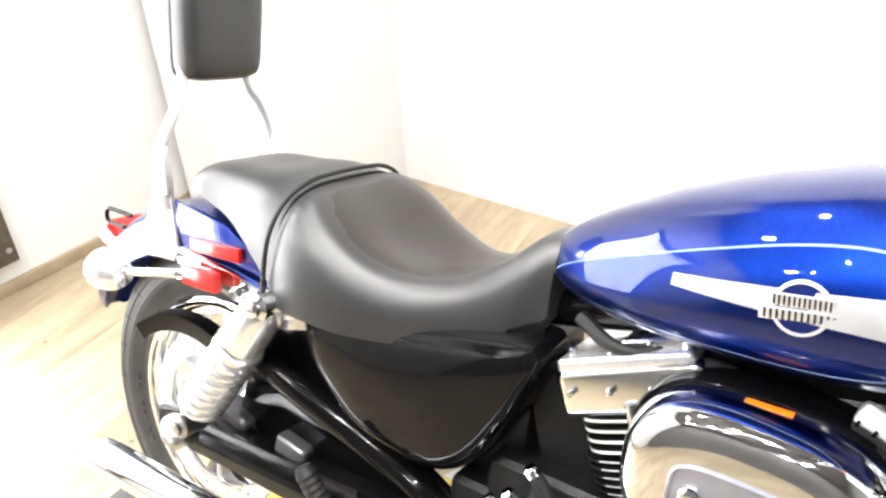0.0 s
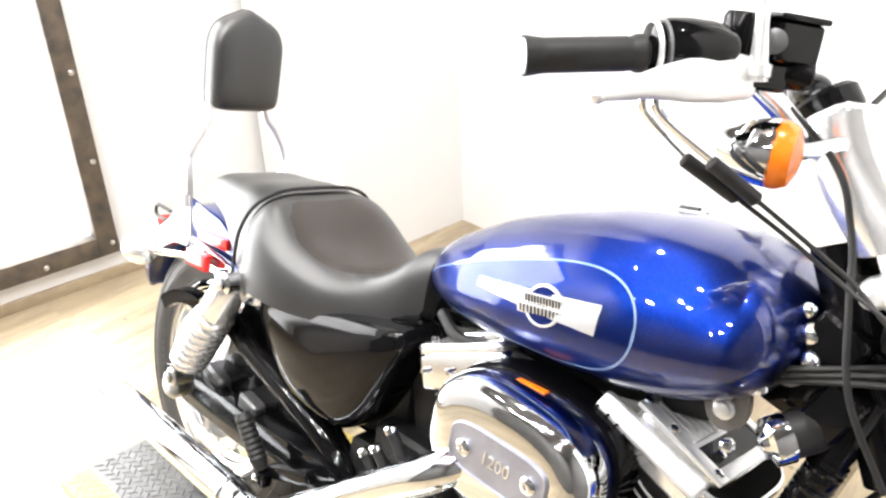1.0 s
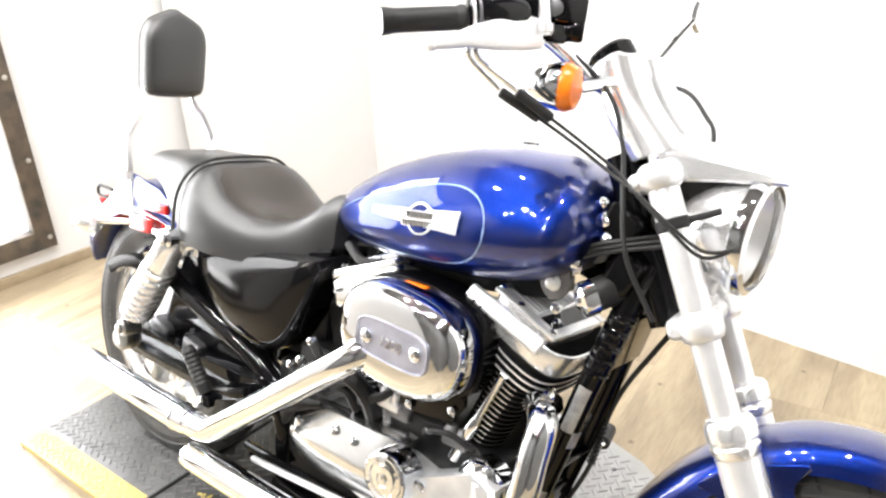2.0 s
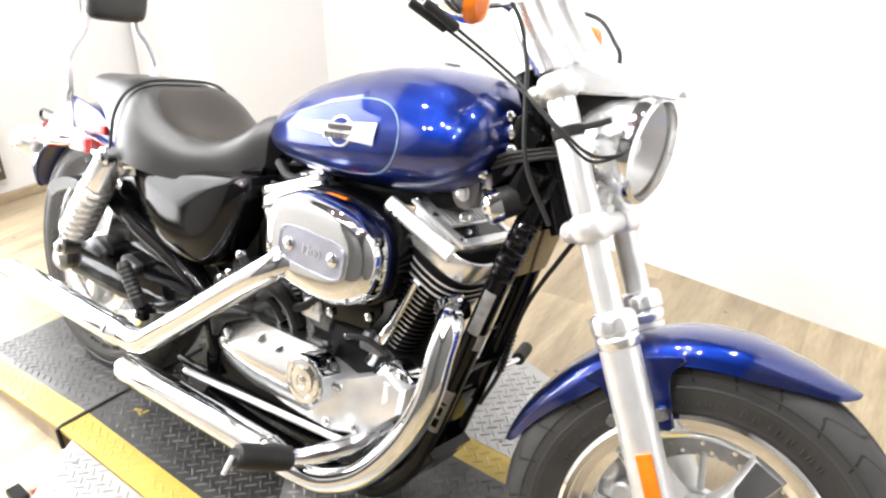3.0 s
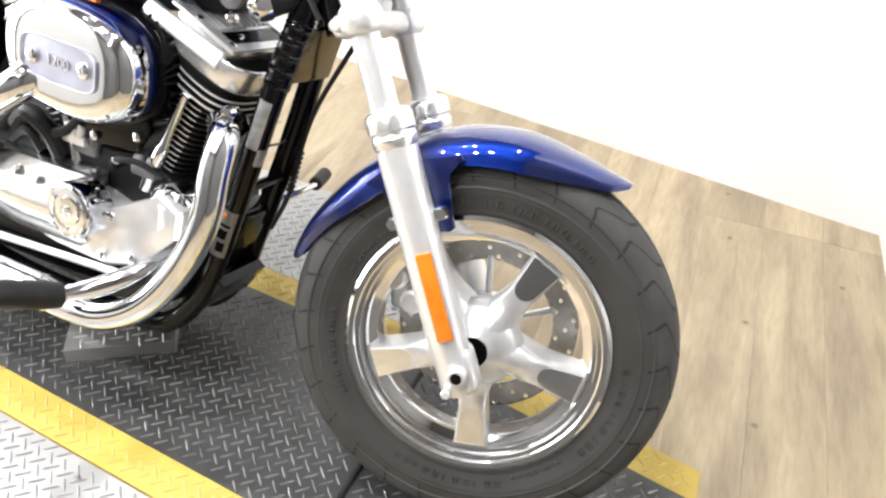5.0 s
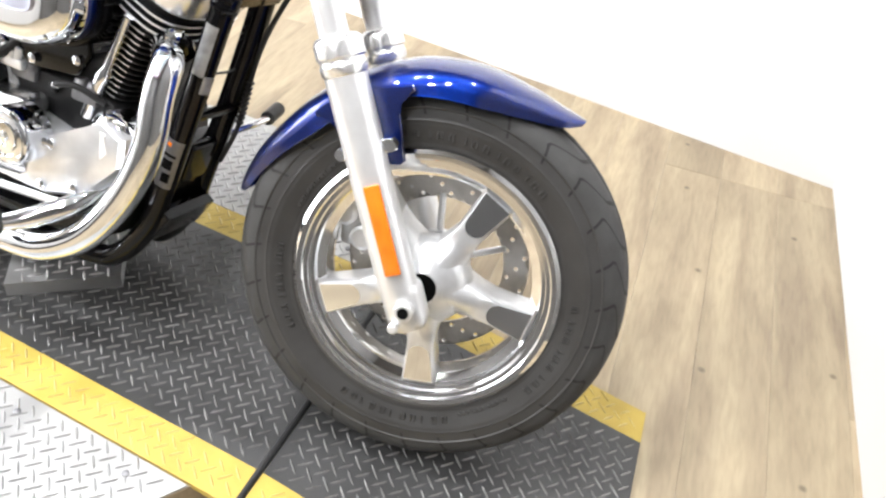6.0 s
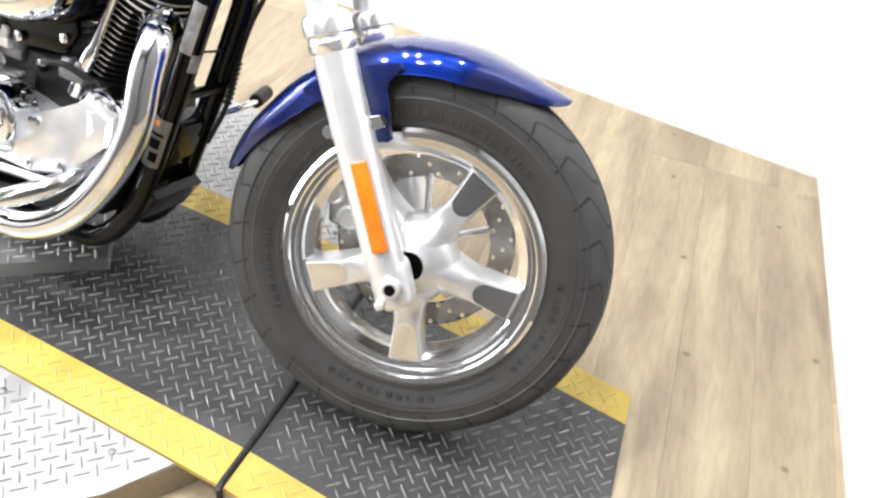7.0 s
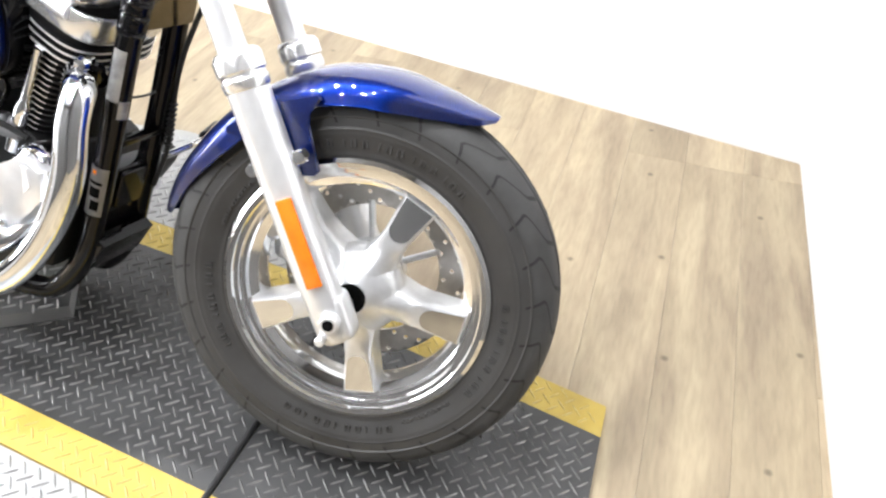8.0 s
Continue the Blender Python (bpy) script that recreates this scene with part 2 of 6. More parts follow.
def plate(bm, poly, y0, y1, bevel=0.0, bow=0.0):
    """A flat polygon in x and z, from y0 to y1, with rounded edges."""
    lo = [bm.verts.new((x, y0, z)) for x, z in poly]
    hi = [bm.verts.new((x, y1, z)) for x, z in poly]
    n = len(poly)
    a, b = bm.faces.new(lo), bm.faces.new(hi[::-1])
    for i in range(n):
        bm.faces.new((lo[i], hi[i], hi[(i + 1) % n], lo[(i + 1) % n]))
    if bevel:
        es = list(a.edges) + list(b.edges)
        bmesh.ops.bevel(bm, geom=es, offset=bevel, segments=3, affect="EDGES", profile=0.6)


def oval(cx, cz, a, b, tilt=0.0, power=2.6, n=48):
    out = []
    for k in np.linspace(0, 2 * math.pi, n, endpoint=False):
        c, s = math.cos(k), math.sin(k)
        x, z = a * math.copysign(abs(c) ** (2 / power), c), b * math.copysign(abs(s) ** (2 / power), s)
        out.append((cx + x * math.cos(tilt) - z * math.sin(tilt), cz + x * math.sin(tilt) + z * math.cos(tilt)))
    return out


def curve(x, xs, ys):
    """A smooth value between given ones."""
    i = int(np.clip(np.searchsorted(xs, x) - 1, 0, len(xs) - 2))
    m = [(ys[min(k + 1, len(xs) - 1)] - ys[max(k - 1, 0)]) / (xs[min(k + 1, len(xs) - 1)] - xs[max(k - 1, 0)]) for k in (i, i + 1)]
    h = xs[i + 1] - xs[i]
    t = min(max((x - xs[i]) / h, 0), 1)
    return (2 * t ** 3 - 3 * t * t + 1) * ys[i] + (t ** 3 - 2 * t * t + t) * h * m[0] + (3 * t * t - 2 * t ** 3) * ys[i + 1] + (t ** 3 - t * t) * h * m[1]


def empty(name, m=None, parent=None):
    ob = new(name)
    if parent is not None:
        ob.parent = parent
    if m is not None:
        ob.matrix_basis = m
    return ob

# ---- room ----
def wall_piece(name, a, b, z0, z1, thick=0.12, mat=None):
    """A wall from a to b in plan; its thickness lies to the left of that line."""
    a, b = Vector((*a, 0)), Vector((*b, 0))
    d = (b - a).normalized()
    nrm = Vector((-d.y, d.x, 0)) * thick
    bm = bmesh.new()
    skin(bm, [[p + Vector((0, 0, z)) for p in (a, b, b + nrm, a + nrm)] for z in (z0, z1)])
    return tagged(part(name, bm, mat or WALL, smooth=False), "plain dark unseen wall" if mat else "smooth white painted wall of the showroom", "wall", kind="structure")


BACK_Y, REAR_X, JOG_X, JOG_Y = 1.335, -1.345, -0.77, 0.87
RC = (2.056, 1.337)
wall_piece("wall_back", (RC[0] + 0.2, 1.331), (JOG_X - 0.3, 1.436), -0.02, CEIL, -0.12)
wall_piece("wall_jog_side", (JOG_X, BACK_Y + 0.1), (JOG_X, JOG_Y), -0.02, CEIL, -0.55 + 0.02)
wall_piece("wall_right", (2.297, 0.013), RC, -0.02, CEIL, -0.12)
# unseen wall pieces, added dark so the chrome mirrors less white
wall_piece("wall_right_unseen", (2.958, -3.63), (2.298, 0.01), -0.02, CEIL, -0.12, DARKWALL)
wall_piece("wall_front", (-1.5, -3.6), (3.1, -3.6), -0.02, CEIL, -0.12, DARKWALL)
WIN_Y0, WIN_Y1, WIN_Z0, WIN_Z1 = -1.5, 0.193, 0.172, 2.3
wall_piece("wall_rear_a", (REAR_X, 1.6), (REAR_X, WIN_Y1 + 0.02), -0.02, CEIL, -0.12)
wall_piece("wall_rear_b", (REAR_X, WIN_Y0 - 0.02), (REAR_X, -3.65), -0.02, CEIL, -0.12)
wall_piece("wall_rear_sill", (REAR_X, WIN_Y1 + 0.02), (REAR_X, WIN_Y0 - 0.02), -0.02, WIN_Z0 - 0.02, -0.12)
wall_piece("wall_rear_head", (REAR_X, WIN_Y1 + 0.02), (REAR_X, WIN_Y0 - 0.02), WIN_Z1 + 0.02, CEIL, -0.12)

bm = bmesh.new()
box(bm, (0.8, -1.1, CEIL + 0.05), (5.2, 5.6, 0.1))
tagged(part("ceiling", bm, CEILING, smooth=False), "plain dark ceiling", "ceiling", kind="structure")

bm = bmesh.new()
box(bm, (0.8, -1.1, -0.045), (5.2, 5.6, 0.06))
floor = tagged(part("floor", bm, DARK, smooth=False), "oak laminate floor of long planks", "floor", kind="structure")

# window in the rear wall
win = tagged(empty("window_1"), "wide window in a dark bolted wooden frame", "window", kind="structure")
FW = 0.072
for nm, c, s in (("window_frame", (REAR_X, WIN_Y1 + 0.036, (WIN_Z0 + WIN_Z1) / 2), (0.06, FW, WIN_Z1 - WIN_Z0 + 2 * FW)),
                 ("window_frame", (REAR_X, WIN_Y0 - 0.036, (WIN_Z0 + WIN_Z1) / 2), (0.06, FW, WIN_Z1 - WIN_Z0 + 2 * FW)),
                 ("window_frame", (REAR_X + 0.001, (WIN_Y0 + WIN_Y1) / 2, WIN_Z0 - 0.036), (0.06, WIN_Y1 - WIN_Y0, FW)),
                 ("window_frame", (REAR_X + 0.001, (WIN_Y0 + WIN_Y1) / 2, WIN_Z1 + 0.036), (0.06, WIN_Y1 - WIN_Y0, FW))):
    bm = bmesh.new()
    box(bm, c, s, bevel=0.004)
    part(nm, bm, FRAMEWOOD, win, "dark weathered wooden frame")
for k in range(7):
    bm = bmesh.new()
    lathe(bm, [(0.009, 0), (0.009, 0.004), (0.005, 0.007)], (REAR_X + 0.03, WIN_Y1 + 0.05, WIN_Z0 - 0.03 + 0.3 * k), (1, 0, 0), 10)
    part("bolt", bm, STEEL, win, "bright bolt head")
for k in range(4):
    bm = bmesh.new()
    lathe(bm, [(0.009, 0), (0.009, 0.004), (0.005, 0.007)], (REAR_X + 0.031, WIN_Y1 - 0.18 - 0.34 * k, WIN_Z0 - 0.045), (1, 0, 0), 10)
    part("bolt", bm, STEEL, win, "bright bolt head")
bm = bmesh.new()
box(bm, (REAR_X - 0.04, (WIN_Y0 + WIN_Y1) / 2, (WIN_Z0 + WIN_Z1) / 2), (0.006, WIN_Y1 - WIN_Y0 + 0.03, WIN_Z1 - WIN_Z0 + 0.03))
pane = part("pane", bm, GLASS, win, "clear glass pane")
pane.visible_shadow = False
bm = bmesh.new()
box(bm, (REAR_X - 1.2, (WIN_Y0 + WIN_Y1) / 2, 1.2), (0.02, 6, 5))
tagged(part("backdrop", bm, DAY, smooth=False), "bright overcast daylight outside the window", "backdrop", kind="structure")

bm = bmesh.new()
box(bm, (REAR_X + 0.008, (JOG_Y - 3.6) / 2 + 0.2, 0.02), (0.016, JOG_Y + 3.6 + 0.4, 0.04), bevel=0.003)
tagged(part("baseboard", bm, WOOD), "low oak-coloured skirting strip", "baseboard", kind="structure")

# ---- turntable with ramps ----
TX, TR, TZ, RAMP, HALF = 0.76, 0.605, 0.069, 0.52, 0.276
YW = 0.07
LIP = 0.012
F0, F1, B0, B1 = 1.351, 1.897, 0.168, -0.368


def ground_z(x):
    if x > F0:
        return LIP + (TZ - LIP) * max(0.0, (F1 - x) / (F1 - F0))
    if x < B0:
        return LIP + (TZ - LIP) * max(0.0, (x - B1) / (B0 - B1))
    return TZ


def lugs(bm, x0, x1, y0, y1, pitch, zf, inside=None, tall=0.0024):
    """Raised lens-shaped lugs in the usual crossed pattern."""
    ca, sa = math.cos(radians(48)), math.sin(radians(48))
    reach = int(math.hypot(x1 - x0, y1 - y0) / pitch / 2) + 2
    for i in range(-reach, reach + 1):
        for j in range(-reach, reach + 1):
            x, y = (x0 + x1) / 2 + pitch * (i * ca - j * sa), (y0 + y1) / 2 + pitch * (i * sa + j * ca)
            if not (x0 + 0.01 < x < x1 - 0.01 and y0 + 0.01 < y < y1 - 0.01) or (inside and not inside(x, y)):
                continue
            u, w = Vector((ca, sa, 0)), Vector((-sa, ca, 0))
            if (i + j) % 2:
                u, w = w, -u
            L, W = pitch * 0.74, pitch * 0.12
            slope = (zf(x + 0.005) - zf(x - 0.005)) / 0.01

            def at(p, h):
                q = Vector((x, y, 0)) + p
                return bm.verts.new((q.x, q.y, zf(x) + slope * (q.x - x) + h))
            ring = [at(u * L, -0.0005), at(u * L * 0.45 + w * W, -0.0005), at(-u * L * 0.45 + w * W, -0.0005), at(-u * L, -0.0005), at(-u * L * 0.45 - w * W, -0.0005), at(u * L * 0.45 - w * W, -0.0005)]
            top = [at(u * L * 0.6, tall), at(-u * L * 0.6, tall)]
            bm.faces.new((ring[0], ring[1], top[0]))
            bm.faces.new((ring[1], ring[2], top[1], top[0]))
            bm.faces.new((ring[2], ring[3], top[1]))
            bm.faces.new((ring[3], ring[4], top[1]))
            bm.faces.new((ring[4], ring[5], top[0], top[1]))
            bm.faces.new((ring[5], ring[0], top[0]))


table = tagged(empty("turntable", pose(TX, 0.006, 0, 0, 0, 1.6) @ pose(-TX, 0, 0)), "low display turntable of tread plate with black and yellow ramps", "turntable")
bm = bmesh.new()
arc = [(TX + TR * math.cos(a), TR * math.sin(a)) for a in np.linspace(0, 2 * math.pi, 24, endpoint=False) + math.pi / 24]
skin(bm, [[(x, y, z) for x, y in arc] for z in (0.0, TZ - 0.0065)])
part("base", bm, WOOD, table, "wood-edged round base", smooth=False)
for side in (-1, 1):
    bm = bmesh.new()
    pts = [(x, y) for x, y in arc if side * y > HALF + 0.003]
    xe = math.sqrt(TR ** 2 - HALF ** 2) * 0.985
    edge = [(TX - xe, side * (HALF + 0.003)), (TX + xe, side * (HALF + 0.003))]
    poly = sorted(pts + edge, key=lambda p: math.atan2(p[1] - side * 0.4, p[0] - TX))
    skin(bm, [[(x, y, z) for x, y in poly] for z in (TZ - 0.006, TZ - 0.002)])
    deck = part("side_deck", bm, TREAD, table, "bare aluminium tread plate", smooth=False)
    bm = bmesh.new()
    lugs(bm, TX - TR, TX + TR, HALF if side > 0 else -TR, TR if side > 0 else -HALF, 0.0205, lambda x: TZ - 0.002,
         lambda x, y: math.hypot(x - TX, y) < TR - 0.03)
    tagged(part("lug_field", bm, TREAD, deck), kind="stuff")
    for sx, sy in ((1.2, 0.31), (0.98, 0.31), (0.5, 0.31), (0.3, 0.31), (0.95, 0.5), (0.55, 0.5)):
        bm = bmesh.new()
        lathe(bm, [(0.006, 0), (0.006, 0.002), (0.003, 0.003)], (sx, side * sy, TZ - 0.002), (0, 0, 1), 10)
        part("screw", bm, GREY, deck)


def skew(x, y):
    """Plan place of a strip's point: the front hinge and the front lip lie a little askew."""
    f = max(0.0, min(1.0, (x - B0) / (F0 - B0))) * 0.075 + max(0.0, (x - F0) / (F1 - F0)) * 0.06
    return x - f * y


def strip(x0, x1, name):
    for nm, y0, y1, m, lab in (("yellow_band", -HALF, -HALF + YW, MAT_YELLOW, "worn yellow safety band"), ("tread_strip", -HALF + YW, HALF - YW, MAT_BLACK, "black tread plate strip"), ("yellow_band", HALF - YW, HALF, MAT_YELLOW, "worn yellow safety band")):
        bm = bmesh.new()
        skin(bm, [[(skew(x, y), y, ground_z(x) - d) for y, d in ((y0, 0.0108), (y1, 0.0108), (y1, 0), (y0, 0))] for x in np.linspace(x0, x1, 8)])
        p = part(nm, bm, m, table, lab, smooth=False)
        bm = bmesh.new()
        lugs(bm, x0, x1, y0, y1, 0.0205, ground_z, None, 0.0021 if m is MAT_YELLOW else 0.0026)
        for v in bm.verts:
            v.co.x = skew(v.co.x, v.co.y)
        tagged(part("lug_field", bm, LUG_WORN_GLINT if m is MAT_BLACK else LUG_YELLOW, p), kind="stuff")


strip(B0 + 0.006, F0 - 0.006, "deck")
strip(F0 + 0.006, F1, "front")
strip(B1, B0 - 0.006, "rear")
for x0, x1 in ((F0 + 0.006, F1), (B1, B0 - 0.006)):
    bm = bmesh.new()
    skin(bm, [[(skew(x, y), y, max(0.0, (ground_z(x) - 0.0109) * u)) for y, u in ((-HALF + 0.001, 0), (HALF - 0.001, 0), (HALF - 0.001, 1), (-HALF + 0.001, 1))] for x in np.linspace(x0, x1, 4)])
    part("ramp_side", bm, WOOD, table, "oak side of the ramp", smooth=False)
for x in (F0, B0):
    bm = bmesh.new()
    tube(bm, [(skew(x, y), y, z) for y, z in ((-HALF - 0.003, 0.012), (-HALF - 0.004, TZ - 0.002), (-HALF + 0.01, TZ), (0, TZ), (HALF, TZ))], 0.0055, 8, 1)
    part("hinge_cable", bm, SOFT, table, "black cable in the hinge slot")

# floor planks, laid askew to the back wall, along the right wall
PW, PL, ASKEW = 0.148, 1.22, radians(9)


def clipped(poly, keep):
    """The part of a polygon where keep(point) is positive."""
    out = []
    for p, q in zip(poly, poly[1:] + poly[:1]):
        a, b = keep(p), keep(q)
        if a > 0:
            out.append(p)
        if a * b < 0:
            out.append(p + (q - p) * (a / (a - b)))
    return out


rows = random.Random(4)
across, along = Vector((math.cos(ASKEW), math.sin(ASKEW))), Vector((-math.sin(ASKEW), math.cos(ASKEW)))
for col in range(-4, 36):
    start = -4.6 - rows.choice((0.1, 0.35, 0.6, 0.85, 1.1))
    for k in range(6):
        a0, b0, b1 = -1.6 + PW * col, start + PL * k, start + PL * (k + 1)
        poly = [across * u + along * v for u, v in ((a0, b0), (a0 + PW - 0.0004, b0), (a0 + PW - 0.0004, b1 - 0.0004), (a0, b1 - 0.0004))]
        for keep in (lambda p: 1.43 - p.y, lambda p: p.y + 3.6, lambda p: p.x + 1.345, lambda p: 3.1 - p.x):
            poly = clipped(poly, keep) if len(poly) > 2 else poly
        if len(poly) < 3:
            continue
        mid = sum(poly, Vector((0, 0))) / len(poly)
        if sum(abs((p - mid).x) + abs((p - mid).y) for p in poly) < 0.12:
            continue
        bm = bmesh.new()
        inner = [p + (mid - p).normalized() * 0.0008 for p in poly]
        skin(bm, [[(*p, -0.014) for p in poly], [(*p, -0.0006) for p in poly], [(*p, 0.0) for p in inner]])
        part("plank", bm, WOOD, floor, smooth=False)

# ---- motorcycle ----
LEAN_DEG = 15.0
bike = tagged(empty("motorcycle"), "blue cruiser motorcycle with chrome engine leaning on its side stand", "motorcycle")
bike.matrix_basis = pose(1.48, 0, 0.04) @ pose(0, 0, 0, 0, 0, 1.6) @ pose(0, 0, 0, -LEAN_DEG, 0, 0) @ pose(-1.48, 0, 0)
RAKE, STEER = 27.4, 14.0
AXLE = (1.475, 0.0, 0.31)
# fork frame: x ahead of the fork, y to its left, z up along it, steered to the left
FORK = Matrix.Translation(AXLE) @ pose(0, 0, 0, 0, -RAKE, 0) @ pose(0, 0, 0, 0, 0, STEER)
STEERED = Matrix.Translation(AXLE) @ pose(0, 0, 0, 0, -RAKE, 0) @ pose(0, 0, 0, 0, 0, STEER) @ pose(0, 0, 0, 0, RAKE, 0)


def tyre_profile(R, rim, half, k):
    """Side and radius of the tyre's skin; k runs from -1 (one bead) by 0 (crown) to 1."""
    a = k * 1.95
    y = half * math.copysign(abs(math.sin(min(abs(a), math.pi / 2))) ** 0.9, a) if abs(a) < math.pi / 2 else half * math.copysign(1 - 0.22 * (abs(a) - math.pi / 2) / 0.38, a)
    q = abs(k)
    return y, R - (R - rim) * (0.26 * min(q / 0.62, 1) ** 2.2 + 0.74 * max(0, (q - 0.62) / 0.38) ** 1.15)


def tyre_mesh(R, rim, half, k0, k1, rows, n=240):
    """A band of the tyre between k0 and k1; the sidewalls carry raised rings."""
    bm = bmesh.new()
    prof = []
    for k in np.linspace(k0, k1, rows):
        y, r = tyre_profile(R, rim, half, k)
        q, out = abs(k), 0.0
        if q < 0.68 and abs(q - 0.08) < 0.028:
            r -= 0.006
        if 0.765 < q < 0.785 or 0.94 < q < 0.965:
            out = 0.001
        if k0 > -0.6 and q < 0.69 or k0 < -0.6 and k1 < 0 and q < 0.69:
            out = -0.0016
        prof.append((y + math.copysign(out, k), r))
    rings = [[(r * math.cos(ang), y, r * math.sin(ang)) for y, r in prof] for ang in np.linspace(0, 2 * math.pi, n + 1)]
    skin(bm, rings, close=False, caps=False)
    bmesh.ops.remove_doubles(bm, verts=bm.verts, dist=1e-5)
    return bm


def sidewall_letters(R, rim, half):
    """Raised unreadable lettering as rows of small bars on the near sidewall."""
    bm = bmesh.new()
    for word, (start, count, k, wide) in enumerate(((55, 14, 0.865, 4.3), (182, 9, 0.865, 4.3), (250, 11, 0.865, 4.3), (330, 10, 0.865, 4.3), (140, 12, 0.90, 2.2), (300, 10, 0.9, 2.2))):
        y, r = tyre_profile(R, rim, half, -k)
        for j in range(count):
            a = radians(start + wide * j)
            u, t = Vector((math.cos(a), 0, math.sin(a))), Vector((-math.sin(a), 0, math.cos(a)))
            turn = Matrix((u, Vector((0, 1, 0)), t)).transposed().to_4x4()
            long = 0.011 if wide > 3 else 0.005
            if j % 3 != 2:
                box(bm, u * r + Vector((0, y, 0)) + t * 0.003, (long, 0.0036, 0.0022), turn)
                box(bm, u * (r + long * 0.4) + Vector((0, y, 0)), (0.0022, 0.0034, 0.007), turn)
            box(bm, u * r + Vector((0, y, 0)) - t * 0.003, (long, 0.0036, 0.0022), turn)
    return bm


def tyre_groove_shade(R, rim, half, count=27):
    """Thin dark ribbons on the skin, painting the shade of sipes across both shoulders of the tread."""
    def at(k, ang, lift=0.0006):
        a = k * 1.95
        y = half * math.copysign(abs(math.sin(min(abs(a), math.pi / 2))) ** 0.9, a)
        q = abs(k)
        r = R - (R - rim) * (0.26 * min(q / 0.62, 1) ** 2.2 + 0.74 * max(0, (q - 0.62) / 0.38) ** 1.15) + lift * 0.6
        return Vector((r * math.cos(ang), y + math.copysign(lift, k) * 0.9, r * math.sin(ang)))
    bm = bmesh.new()
    for side in (-1, 1):
        for n in range(count):
            base = 2 * math.pi * (n + (0.5 if side > 0 else 0)) / count
            for k0, k1, w in ((0.16, 0.735, 0.0125),):
                rows_ = []
                for f in np.linspace(0, 1, 14):
                    k = side * (k0 + (k1 - k0) * f)
                    ang = base + float(np.interp(f, (0.0, 0.3, 0.36, 0.62, 0.68, 1.0), (0.0, 0.03, 0.05, 0.2, 0.21, 0.17)))
                    ww = w * (1.0 - 0.45 * f)
                    rows_.append((bm.verts.new(at(k, ang - ww)), bm.verts.new(at(k, ang + ww))))
                for p, q in zip(rows_, rows_[1:]):
                    bm.faces.new((p[0], p[1], q[1], q[0]))
    return bm


def drilled_ring(bm, r0, r1, y0, y1, n=48, hole=0.0036):
    """A flat ring drilled through with rows of holes."""
    step, tall = 2 * math.pi / n, (r1 - r0) / 3

    def ring_of(k, j, y):
        spots = [(0, 0), (0.5, 0), (1, 0), (1, 0.5), (1, 1), (0.5, 1), (0, 1), (0, 0.5)]
        return [Vector(((r0 + (j + p) * tall) * math.cos((k + q) * step), y, (r0 + (j + p) * tall) * math.sin((k + q) * step))) for p, q in spots]

    for k in range(n):
        for j in range(3):
            walls = []
            for y in (y0, y1):
                outer = ring_of(k, j, y)
                if j != k % 3:
                    bm.faces.new([bm.verts.new(p) for p in outer])
                    continue
                mid = sum(outer, Vector()) / 8
                inner = [mid + (p - mid).normalized() * hole for p in outer]
                for i in range(8):
                    m = (i + 1) % 8
                    bm.faces.new([bm.verts.new(p) for p in (outer[i], outer[m], inner[m], inner[i])])
                walls.append(inner)
            if walls:
                for i in range(8):
                    m = (i + 1) % 8
                    bm.faces.new([bm.verts.new(p) for p in (walls[0][i], walls[0][m], walls[1][m], walls[1][i])])
        for r in (r0, r1):
            a, b = k * step, (k + 1) * step
            bm.faces.new([bm.verts.new((r * math.cos(t), y, r * math.sin(t))) for t, y in ((a, y0), (b, y0), (b, y1), (a, y1))])
    bmesh.ops.remove_doubles(bm, verts=bm.verts, dist=1e-5)


